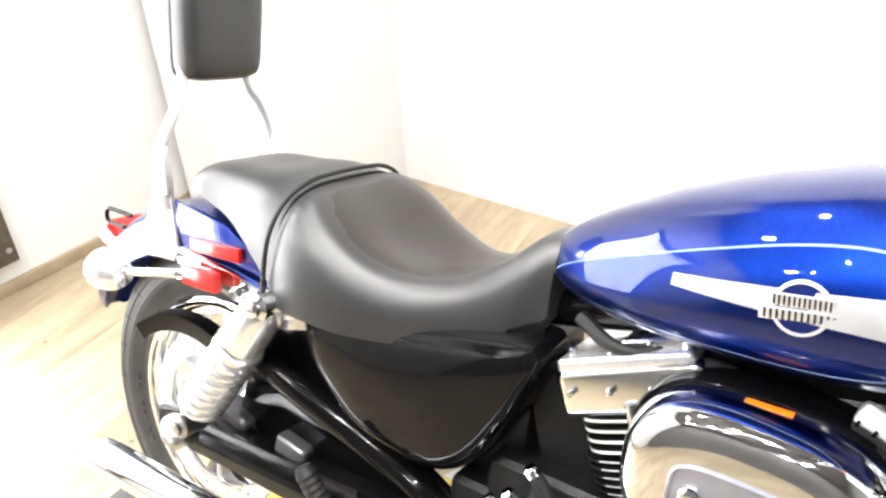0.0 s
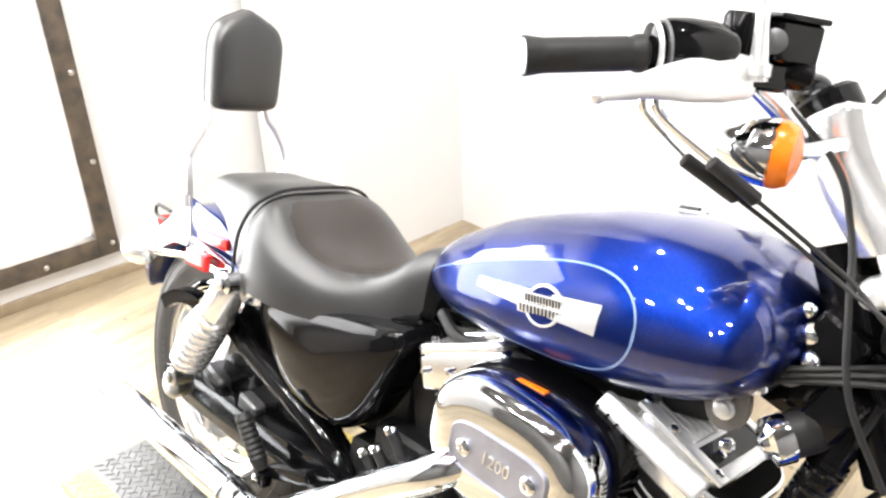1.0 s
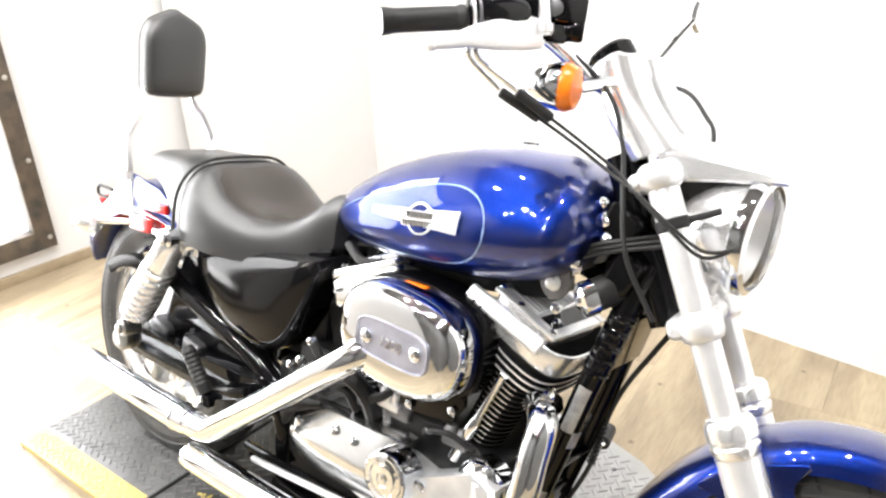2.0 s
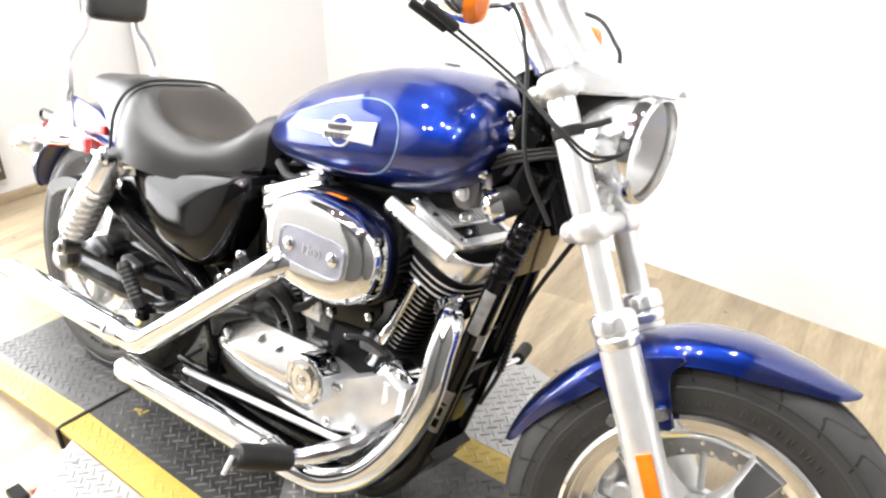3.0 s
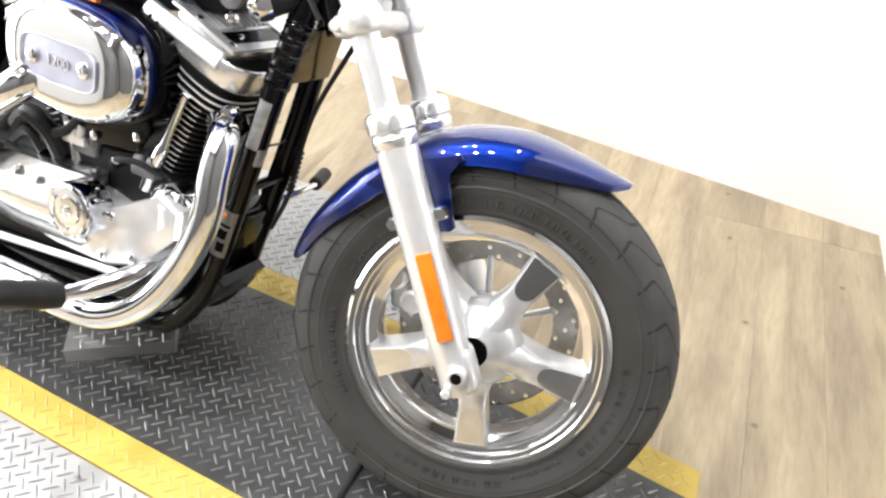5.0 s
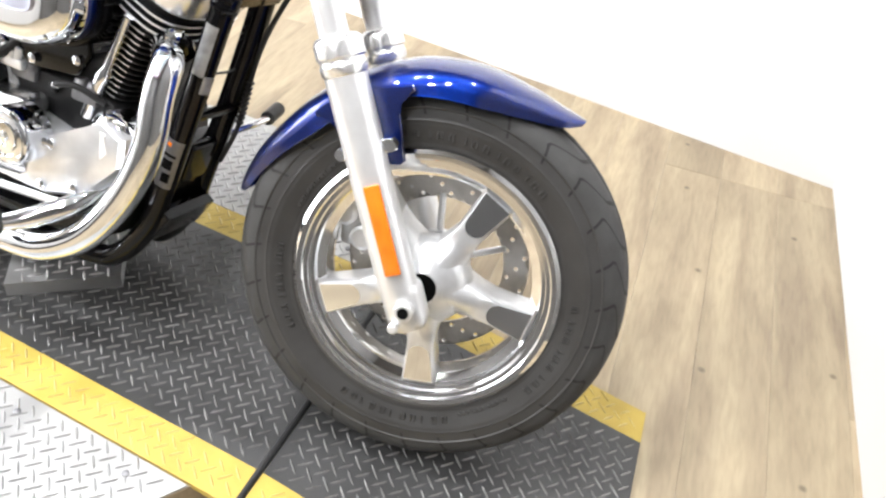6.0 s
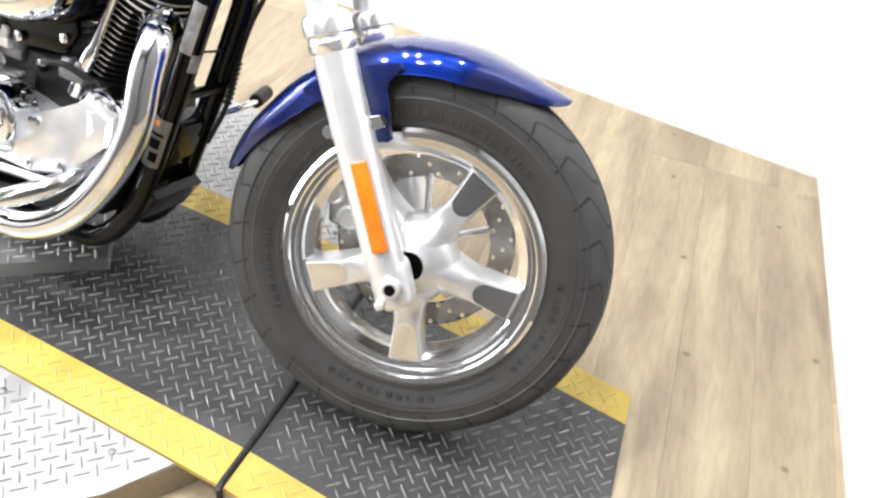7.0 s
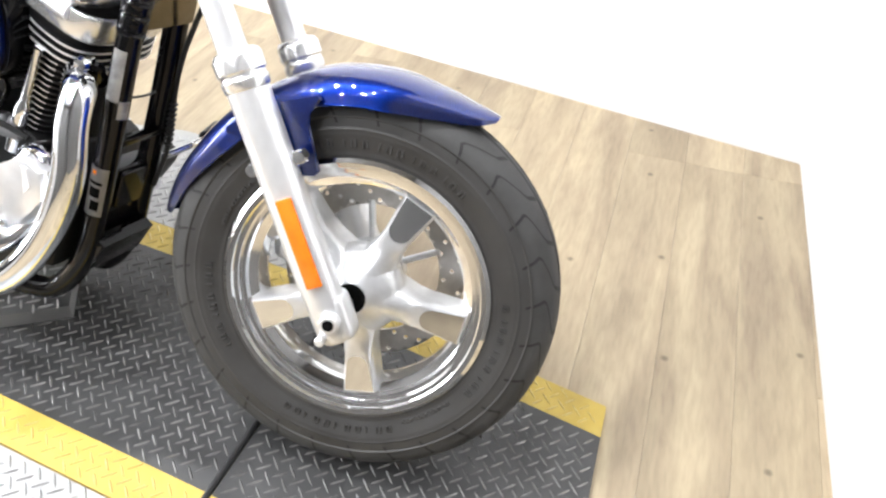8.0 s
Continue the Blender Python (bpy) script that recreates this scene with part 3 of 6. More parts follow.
def wheel(name, R, rim, half, turn, xf, rotor_y, parent, lab, r0=0.104, r1=0.143, disc=None):
    w = empty(name, parent=parent)
    w["label"] = lab
    tyre = part("tyre", tyre_mesh(R, rim, half, -0.68, 0.68, 41), TREAD_RUBBER, w, "black grooved road tyre", xf=xf)
    for k0, k1 in ((-1.0, -0.675), (0.675, 1.0)):
        part("sidewall", tyre_mesh(R, rim, half, k0, k1, 30), RUBBER, tyre, "smooth black sidewall with raised rings", xf=xf)
    tagged(part("lettering", sidewall_letters(R, rim, half), RUBBER, tyre, "raised sidewall lettering", xf=xf), kind="stuff")
    tagged(part("tread_groove_shade", tyre_groove_shade(R, rim, half), GROOVE_SHADE, tyre, xf=xf), kind="stuff")
    bm = bmesh.new()
    hw = half * 0.78
    lathe(bm, [(rim + 0.004, -hw), (rim + 0.008, -hw - 0.006), (rim + 0.002, -hw - 0.01), (rim - 0.005, -hw - 0.009), (rim - 0.007, -hw - 0.004), (rim - 0.013, -hw - 0.003), (rim - 0.0145, -hw + 0.007), (rim - 0.02, -hw + 0.008), (rim - 0.0215, -hw + 0.017), (rim - 0.028, -hw + 0.02), (rim - 0.034, -0.02), (rim - 0.036, 0.0),
               (rim - 0.034, 0.02), (rim - 0.026, hw - 0.018), (rim - 0.018, hw - 0.012), (rim - 0.012, hw + 0.004), (rim + 0.002, hw + 0.01), (rim + 0.008, hw + 0.006), (rim + 0.004, hw), (rim - 0.004, 0)], n=72, caps=False)
    part("rim", bm, RIM, w, "polished chrome rim", xf=xf)
    bm = bmesh.new()
    lathe(bm, [(0.0, -0.06), (0.0165, -0.06), (0.0175, -0.0665), (0.024, -0.0665), (0.027, -0.064), (0.034, -0.0595), (0.046, -0.053), (0.058, -0.0445), (0.066, -0.034), (0.069, -0.02), (0.064, 0.0), (0.055, 0.03), (0.04, 0.05), (0.0, 0.052)], n=48, caps=False)
    hub = part("hub", bm, CAST, w, "satin cast hub", xf=xf)
    bm = bmesh.new()
    lathe(bm, [(0.0225, -0.0664), (0.0225, -0.0672), (0.0165, -0.0672), (0.0165, -0.0664)], n=32)
    part("bearing_seal", bm, DARK, hub, "black bearing seal", xf=xf)

    def face_y(r):
        return float(np.interp(r, (0.03, 0.075, rim), (-0.06, -0.0455, -0.034)))

    for k in range(5):
        a = radians(turn + 72 * k)
        u, t = Vector((math.cos(a), 0, math.sin(a))), Vector((-math.sin(a), 0, math.cos(a)))
        bm = bmesh.new()
        rings = []
        for f in np.linspace(0, 1, 20):
            r = 0.03 + (rim - 0.026 - 0.03) * f
            wd = float(np.interp(r, (0.03, 0.055, 0.08, 0.1, rim - 0.026), (0.04, 0.03, 0.0225, 0.0205, 0.0265)))
            y0 = face_y(r)
            arch = float(np.interp(r, (0.03, 0.06, 0.092), (0.03, 0.018, 0.0)))
            sec = [(wd * q, y0 + arch * q * q + (0.017 if abs(q) == 1 else 0.006 if abs(q) > 0.9 else 0.001 if abs(q) > 0.85 else 0.0)) for q in (-1, -0.97, -0.88, -0.8, -0.55, -0.3, 0, 0.3, 0.55, 0.8, 0.88, 0.97, 1)]
            sec += [(wd * 0.82, 0.024), (-wd * 0.82, 0.024)]
            rings.append([u * r + t * q + Vector((0, y, 0)) for q, y in sec])
        skin(bm, rings)
        sp = part("spoke", bm, CAST, w, "satin cast spoke", xf=xf)
        bm = bmesh.new()
        r_in, r_out = 0.1, rim - 0.0285
        pad = [(r_in + 0.017 * (1 - math.sin(q)), -0.0168 * math.cos(q)) for q in np.linspace(0, math.pi, 13)]
        pad += [(r_out, 0.0222), (r_out, -0.0222)]
        skin(bm, [[u * r + t * q + Vector((0, face_y(r) + h, 0)) for r, q in pad] for h in (0.004, -0.0007)])
        part("polished_face", bm, CHROME, sp, "mirror-polished face", xf=xf)
    bm = bmesh.new()
    s = 1 if rotor_y > 0 else -1
    drilled_ring(bm, r0, r1, rotor_y, rotor_y + s * 0.005)
    rotor = part("brake_disc", bm, disc or DISC, w, "drilled steel brake disc", xf=xf)
    bm = bmesh.new()
    for k in range(5):
        a = radians(turn + 36 + 72 * k)
        rod(bm, (0.045 * math.cos(a), rotor_y, 0.045 * math.sin(a)), (0.11 * math.cos(a), rotor_y + s * 0.002, 0.11 * math.sin(a)), 0.0055, 8)
    lathe(bm, [(0.05, rotor_y - s * 0.01), (0.052, rotor_y + s * 0.004), (0.03, rotor_y + s * 0.008)], n=24)
    part("disc_carrier", bm, CAST, w, xf=xf)
    return w


REAR = Matrix.Translation((-0.035, 0, 0.292))
wheel("rear_wheel", 0.312, 0.203, 0.062, 20, REAR @ pose(0.028, 0.0, 0.004), -0.07, bike, "rear wheel with drilled disc", 0.12, 0.152, SATIN)
front = wheel("front_wheel", 0.2905, 0.189, 0.0555, 64, STEERED @ pose(0.019, 0.003, 0.0), 0.062, bike, "five-spoke chrome front wheel")

# front fork and its fittings
fork = empty("front_fork", parent=bike)
fork["label"] = "chrome telescopic fork"
for sy in (-1, 1):
    y = 0.108 * sy
    bm = bmesh.new()
    rod(bm, (-0.002, y, 0.3), (-0.002, y, 0.685), 0.0195, 24)
    part("fork_tube", bm, SATIN, fork, xf=FORK)
    bm = bmesh.new()
    lathe(bm, [(0.0, -0.05), (0.02, -0.048), (0.026, -0.035), (0.0275, 0.03), (0.028, 0.06), (0.028, 0.3), (0.0275, 0.318)], (0, y, 0), (0, 0, 1), 24)
    box(bm, (0.006, y - 0.004 * sy, -0.015), (0.048, 0.048, 0.07), bevel=0.018, seg=4)
    part("fork_slider", bm, SATIN, fork, "polished lower leg", xf=FORK)
    bm = bmesh.new()
    lathe(bm, [(0.0275, 0.302), (0.0305, 0.306), (0.0315, 0.316), (0.0295, 0.319), (0.0295, 0.323), (0.0325, 0.326), (0.0325, 0.344), (0.03, 0.349), (0.027, 0.352), (0.0195, 0.354)], (0, y, 0), (0, 0, 1), 24)
    part("seal_collar", bm, HEAD, fork, xf=FORK)
    bm = bmesh.new()
    lathe(bm, [(0.0196, 0.485), (0.0203, 0.49), (0.0205, 0.5), (0.0205, 0.65), (0.0196, 0.655)], (-0.002, y, 0), (0, 0, 1), 24)
    part("fork_cover", bm, SATIN, fork, xf=FORK)
    bm = bmesh.new()
    rod(bm, (0.008, y, -0.014), (0.008, y + 0.036 * sy, -0.014), 0.0135, 16, 0.002)
    lathe(bm, [(0.007, 0), (0.007, 0.03), (0.005, 0.032)], (-0.012, y + 0.006 * sy, -0.034), (0, sy, 0), 12)
    nut = part("axle_nut", bm, SATIN, fork, xf=FORK)
    # dark disc on the nut's end paints the shade inside its bore
    bm = bmesh.new()
    rod(bm, (0.008, y + 0.0362 * sy, -0.014), (0.008, y + 0.037 * sy, -0.014), 0.008, 12)
    part("axle_bore_shade", bm, DARK, nut, xf=FORK)
    bm = bmesh.new()
    box(bm, (0.006, y + 0.0285 * sy, 0.1), (0.0225, 0.007, 0.124), bevel=0.003)
    part("reflector", bm, ORANGE, fork, "tall orange side reflector", xf=FORK)
    bm = bmesh.new()
    box(bm, (0.003, y * 0.96, 0.205), (0.082, 0.018, 0.021), bevel=0.007)
    rod(bm, (0.037, y * 1.0 + 0.01 * sy, 0.205), (0.037, y * 1.0 - 0.01 * sy, 0.205), 0.008, 12)
    rod(bm, (-0.031, y * 1.0 + 0.01 * sy, 0.205), (-0.031, y * 1.0 - 0.01 * sy, 0.205), 0.008, 12)
    part("fender_lug", bm, POLISHED, fork, xf=FORK)
for u, th, nm in ((0.47, 0.032, "lower_clamp"), (0.668, 0.028, "upper_clamp")):
    bm = bmesh.new()
    box(bm, (-0.02, 0, u), (0.06, 0.2, th), bevel=0.016, seg=4)
    for sy in (-1, 1):
        lathe(bm, [(0.02, u - th / 2 - 0.004), (0.025, u - th / 2 - 0.001), (0.029, u - th / 2 + 0.007), (0.029, u + th / 2 - 0.007), (0.025, u + th / 2 + 0.001), (0.02, u + th / 2 + 0.004)], (-0.002, 0.108 * sy, 0), (0, 0, 1), 24)
        lathe(bm, [(0.005, -0.012), (0.0085, -0.01), (0.0085, 0.008), (0.006, 0.011)], (-0.034, 0.112 * sy, u), (0, sy, 0), 14)
    part(nm, bm, SATIN, fork, "bright cast fork clamp", xf=FORK)
bm = bmesh.new()
lathe(bm, [(0.0206, 0.596), (0.0228, 0.598), (0.0228, 0.61), (0.0206, 0.612)], (-0.002, -0.108, 0), (0, 0, 1), 24)
box(bm, (0.03, -0.112, 0.604), (0.06, 0.008, 0.009), None, 0.002)
part("cable_strap", bm, SOFT, fork, "black strap round the fork tube", xf=FORK)
bm = bmesh.new()
rod(bm, (-0.06, 0, 0.47), (-0.06, 0, 0.72), 0.03, 20)
part("steering_stem", bm, BLACK, fork, xf=FORK)
# axle and brake caliper
bm = bmesh.new()
rod(bm, (0.008, -0.1, -0.014), (0.008, 0.1, -0.014), 0.012, 16)
part("axle", bm, STEEL, fork, xf=FORK)
bm = bmesh.new()
box(bm, (-0.085, 0.07, 0.085), (0.06, 0.045, 0.1), pose(0, 0, 0, 0, 20, 0), 0.014, 3)
box(bm, (-0.05, 0.095, 0.08), (0.06, 0.025, 0.03), None, 0.006)
lathe(bm, [(0.019, 0), (0.019, 0.03), (0.014, 0.034)], (-0.09, 0.035, 0.105), (0, -1, 0), 18)
lathe(bm, [(0.019, 0), (0.019, 0.03), (0.014, 0.034)], (-0.075, 0.035, 0.062), (0, -1, 0), 18)
part("brake_caliper", bm, CAST, fork, "cast aluminium brake caliper", xf=FORK)

# front fender
def fender(xf, R, half, a0, a1, depth, name, mat, parent, flare=0.0, n=48, lab=""):
    """R is one radius or a list of (degrees, radius)."""
    bm = bmesh.new()
    rings = []
    for k, a in enumerate(np.linspace(radians(a0), radians(a1), n)):
        f = k / (n - 1)
        end = min(1.0, min(f / 0.24, (1 - f) / 0.3)) ** 0.6
        hw = half * (0.16 + 0.84 * end ** 0.9)
        crown = R if isinstance(R, float) else float(np.interp(math.degrees(a), [q[0] for q in R], [q[1] for q in R]))
        lift = flare * max(0, 0.12 - f) / 0.12
        sec = []
        for q in np.linspace(-1, 1, 21):
            ang = q * math.pi / 2
            y = hw * math.copysign(abs(math.sin(ang)) ** 0.8, ang)
            r = crown + lift - depth * (0.12 + 0.88 * end) * (1 - max(0.0, math.cos(ang)) ** 0.8)
            sec.append((y, r))
        lip = [(sec[-1][0] * 1.012, sec[-1][1] - 0.003), (sec[-1][0] * 0.97, sec[-1][1] - 0.003)]
        inner = [(y * 0.955, r - 0.004) for y, r in sec[::-1]]
        lip2 = [(sec[0][0] * 0.97, sec[0][1] - 0.003), (sec[0][0] * 1.012, sec[0][1] - 0.003)]
        rings.append([(r * math.cos(a), y, r * math.sin(a)) for y, r in sec + lip + inner + lip2])
    skin(bm, rings)
    return part(name, bm, mat, parent, lab, xf=xf)


ff = fender(STEERED @ pose(0.019, 0.003, 0), [(60, 0.322), (68, 0.314), (78, 0.312), (90, 0.316), (105, 0.317), (124, 0.311), (147, 0.307), (172, 0.313)], 0.074, 61.5, 172, 0.043, "front_fender", BLUE, bike, lab="glossy blue front fender")
for sy in (-1, 1):
    bm = bmesh.new()
    plate(bm, [(-0.064, 0.258), (-0.048, 0.253), (-0.038, 0.24), (-0.034, 0.197), (-0.026, 0.188), (0.034, 0.172), (0.0425, 0.176), (0.046, 0.238), (0.052, 0.252), (0.062, 0.259), (0.078, 0.263), (0.076, 0.271), (0.02, 0.28), (-0.03, 0.278), (-0.064, 0.266)], 0.0765 * sy - 0.004, 0.0775 * sy + 0.004, 0.003)
    part("fender_strut", bm, BLUE, ff, "blue bracket behind the fork leg", xf=FORK)

# headlight, visor, signals
light = empty("headlight", parent=bike)
light["label"] = "round chrome headlight"
HL = Matrix.Translation((1.277, 0.0, 0.847)) @ pose(0, 0, 0, 0, 2, 1) @ Matrix.Scale(1.03, 4)
bm = bmesh.new()
lathe(bm, [(0.0, -0.105), (0.022, -0.1), (0.048, -0.075), (0.066, -0.04), (0.072, -0.01), (0.073, 0.008)], axis=(1, 0, 0), n=40, caps=False)
part("bucket", bm, HEAD, light, xf=HL)
bm = bmesh.new()
lathe(bm, [(0.072, 0.0), (0.079, 0.004), (0.08, 0.014), (0.077, 0.022), (0.07, 0.026), (0.069, 0.018)], axis=(1, 0, 0), n=48, caps=False)
part("trim_ring", bm, CHROME, light, xf=HL)
bm = bmesh.new()
lathe(bm, [(0.012, -0.06), (0.03, -0.045), (0.05, -0.02), (0.066, 0.012)], axis=(1, 0, 0), n=40, caps=False)
part("reflector_bowl", bm, SATIN, light, "mirror reflector", xf=HL)
bm = bmesh.new()
lathe(bm, [(0.07, 0.02), (0.055, 0.03), (0.03, 0.036), (0.001, 0.038)], axis=(1, 0, 0), n=40, caps=False)
lens = part("lens", bm, GLASS, light, "clear glass lens", xf=HL)
lens.visible_shadow = False
bm = bmesh.new()
rod(bm, (-0.05, 0, 0), (0.0, 0, 0), 0.016, 18, 0.004)
part("bulb", bm, SATIN, light, xf=HL)
bm = bmesh.new()
rod(bm, (-0.03, 0, -0.1), (-0.03, 0, -0.06), 0.012, 12)
box(bm, (-0.05, 0, -0.1), (0.07, 0.03, 0.02), None, 0.006)
part("mount", bm, SATIN, light, xf=HL)
# visor over the headlight
VIS = Matrix.Translation((1.15, 0.0, 0.925)) @ pose(0, 0, 0, 0, 0, STEER)
bm = bmesh.new()
rings = []
for f in np.linspace(0, 1, 9):
    x = 0.164 * f
    hw = 0.078 - 0.016 * f
    z = 0.034 - 0.02 * f - 0.008 * f * f
    drop = 0.053 - 0.048 * f
    sec = [(-hw, z - drop), (-hw * 0.94, z - drop * 0.35), (-hw * 0.7, z), (-hw * 0.3, z + 0.006), (hw * 0.3, z + 0.006), (hw * 0.7, z), (hw * 0.94, z - drop * 0.35), (hw, z - drop)]
    sec += [(y * 0.95, zz - 0.004) for y, zz in sec[::-1]]
    rings.append([(x, y, zz) for y, zz in sec])
skin(bm, rings)
part("headlight_visor", bm, HEAD, bike, "chrome visor over the headlight", xf=VIS)
bm = bmesh.new()
box(bm, (0.05, 0, -0.022), (0.12, 0.11, 0.045), pose(0, 0, 0, 0, 8, 0), 0.015)
box(bm, (0.03, -0.02, -0.06), (0.06, 0.07, 0.07), None, 0.015)
rod(bm, (0.05, -0.05, -0.03), (0.05, 0.05, -0.03), 0.02, 14)
tube(bm, [(0.02, -0.045, -0.01), (0.06, -0.05, -0.05), (0.04, -0.045, -0.09), (0.0, -0.04, -0.12)], 0.006, 8)
tube(bm, [(0.02, -0.03, -0.01), (0.075, -0.035, -0.055), (0.05, -0.03, -0.1)], 0.005, 8)
part("wiring_block", bm, SOFT, bike, "black wiring behind the headlight", xf=VIS)

# risers, bars, controls (all turn with the fork)
bars = empty("handlebar", parent=bike)
bars["label"] = "chrome pull-back handlebar"
for sy in (-1, 1):
    bm = bmesh.new()
    rings = []
    for f in np.linspace(0, 1, 8):
        c = Vector((1.155 - 0.086 * f - 0.012 * math.sin(f * math.pi), 0.04 * sy, 0.935 + 0.115 * f))
        a, b = 0.038 - 0.004 * f, 0.034
        rings.append([c + Vector((a * math.cos(k) * 0.95, b * math.sin(k), a * math.cos(k) * 0.45)) for k in np.linspace(0, 2 * math.pi, 20, endpoint=False)])
    skin(bm, rings)
    part("riser", bm, HEAD, bars, "tall chrome riser")
bm = bmesh.new()
box(bm, (1.068, 0, 1.035), (0.055, 0.13, 0.045), pose(0, 0, 0, 0, -35, 0), 0.016, 3)
part("bar_clamp", bm, HEAD, bars)
bm = bmesh.new()
lathe(bm, [(0.0, -0.025), (0.027, -0.025), (0.034, -0.01), (0.036, 0.01), (0.032, 0.015), (0.03, 0.012), (0.0, 0.01)], (1.04, 0, 1.052), (-0.7, 0, 0.75), 32, caps=False)
part("speedometer", bm, BLACK, bars, "round black speedometer housing")
for sy in (-1, 1):
    bm = bmesh.new()
    pts = [(1.066, 0.0, 1.012), (1.066, -0.05, 1.012), (1.055, -0.085, 1.024), (1.026, -0.14, 1.062), (1.006, -0.19, 1.083), (0.986, -0.24, 1.085), (0.974, -0.27, 1.079), (0.9605, -0.2875, 1.0754)]
    if sy > 0:
        pts = [(1.066, 0.0, 1.012), (1.062, 0.05, 1.012), (1.02, 0.11, 1.036), (0.976, 0.17, 1.055), (0.933, 0.24, 1.062), (0.884, 0.31, 1.06), (0.846, 0.37, 1.057)]
    tube(bm, pts, 0.0115, 14)
    part("bar", bm, NICKEL, bars)
for sy in (-1, 1):
    dx = (lambda x, y: x - 0.26 * abs(y)) if sy > 0 else (lambda x, y: x)
    bm = bmesh.new()
    a, b = (Vector((0.974, -0.27, 1.079)), Vector((0.909, -0.354, 1.0615))) if sy < 0 else (Vector((dx(0.979, 0.278), 0.278, 1.0605)), Vector((dx(0.932, 0.394), 0.394, 1.056)))
    d = (b - a).normalized()
    L = (b - a).length
    lathe(bm, [(0.012, 0), (0.0165, 0.004), (0.0165, 0.01), (0.0145, 0.014)] + [(0.0146 + 0.0006 * (k % 2), 0.018 + (L - 0.034) * k / 33) for k in range(34)] + [(0.0156, L - 0.012), (0.0168, L - 0.004), (0.0172, L), (0.0155, L), (0.012, L - 0.003), (0.0, L - 0.004)], a, d, 28)
    grip = part("grip", bm, SOFT, bars, "ribbed black rubber grip")
    bm = bmesh.new()
    lathe(bm, [(0.0, L - 0.005), (0.0148, L - 0.004), (0.0148, L + 0.0008), (0.012, L + 0.002), (0.0, L + 0.002)], a, d, 24, caps=False)
    part("grip_end", bm, SATIN, grip, "bright grip end")
    bm = bmesh.new()
    c = a - d * 0.028
    lathe(bm, [(0.012, -0.05), (0.017, -0.045), (0.0225, -0.028), (0.0255, -0.006), (0.0255, 0.012), (0.022, 0.018), (0.022, 0.026), (0.0165, 0.028)], c + Vector((0, 0, 0.004)), d, 28)
    box(bm, c + Vector((-0.004, 0, -0.018)), (0.04, 0.03, 0.03), Matrix.Rotation(math.atan2(d.y, d.x), 4, "Z"), 0.008, 3)
    sh = part("switch_housing", bm, BLACK, bars, "black switch housing")
    for s0 in (0.008, 0.016, 0.024):
        bm = bmesh.new()
        lathe(bm, [(0.0215, -0.002), (0.0252, -0.0015), (0.0252, 0.0015), (0.0215, 0.002)], c + d * s0 + Vector((0, 0, 0.003)), d, 24)
        part("clamp_ring", bm, GREY if s0 < 0.02 else SATIN, sh)
    bm = bmesh.new()
    o = Vector((1.034, -0.186, 1.071)) if sy < 0 else Vector((dx(1.028, 0.2), 0.185, 1.066))
    tip = Vector((0.978, -0.338, 1.041)) if sy < 0 else Vector((dx(0.995, 0.345), 0.348, 1.036))
    axis_pts = [o, o.lerp(tip, 0.2) + Vector((0.004, 0, 0.004)), o.lerp(tip, 0.45) + Vector((0.005, 0, 0.006)), o.lerp(tip, 0.7) + Vector((0.004, 0, 0.006)), o.lerp(tip, 0.88) + Vector((0.002, 0, 0.001)), tip]
    tall = (0.018, 0.0215, 0.0195, 0.013, 0.007, 0.005)
    along_ = (tip - o).normalized()
    side_ = along_.cross(Vector((0, 0, 1))).normalized()
    rings = []
    for q, (p, h) in enumerate(zip(smooth_line(axis_pts, 4), np.interp(np.linspace(0, 5, 21), range(6), tall))):
        rings.append([p + side_ * (0.0062 * math.cos(w_)) + Vector((0, 0, 1)) * (h * math.sin(w_)) for w_ in np.linspace(0, 2 * math.pi, 16, endpoint=False)])
    skin(bm, rings)
    lathe(bm, [(0.001, -0.008), (0.007, -0.004), (0.008, 0), (0.007, 0.004), (0.001, 0.008)], tip, (0, 1, 0), 10)
    part("brake_lever" if sy < 0 else "clutch_lever", bm, SATIN, bars, "polished aluminium lever")
bm = bmesh.new()
TURN = pose(0, 0, 0, 0, 0, -32)
box(bm, (1.045, -0.158, 1.106), (0.036, 0.046, 0.036), TURN, 0.006, 3)
box(bm, (1.045, -0.158, 1.127), (0.04, 0.05, 0.006), TURN, 0.0025, 2)
lathe(bm, [(0.015, -0.018), (0.0165, -0.014), (0.0185, 0.018), (0.016, 0.023), (0.0, 0.024)], (1.016, -0.19, 1.103), (0, 0, 1), 28, caps=False)
box(bm, (1.034, -0.178, 1.075), (0.024, 0.05, 0.026), TURN, 0.007, 3)
lathe(bm, [(0.012, -0.014), (0.014, -0.01), (0.014, 0.01), (0.012, 0.014)], (1.056, -0.152, 1.08), (0.85, 0.5, 0), 20)
mc = part("master_cylinder", bm, BLACK, bars, "black brake fluid reservoir")
bm = bmesh.new()
lathe(bm, [(0.011, 0), (0.011, 0.003), (0.008, 0.004)], (1.0435, -0.1835, 1.105), (0.35, -0.9, 0), 18)
part("sight_glass", bm, GREY, mc)
bm = bmesh.new()
tube(bm, [(1.042, -0.196, 1.07), (1.04, -0.198, 1.09), (1.036, -0.2, 1.12), (1.024, -0.205, 1.2)], [0.0095, 0.008, 0.0062, 0.006], 12)
lathe(bm, [(0.0065, 0), (0.011, 0.002), (0.011, 0.012), (0.0065, 0.014)], (1.042, -0.196, 1.072), (-0.1, 0, 1), 14)
part("mirror_stem", bm, SATIN, bars, "bright mirror stem")
bm = bmesh.new()
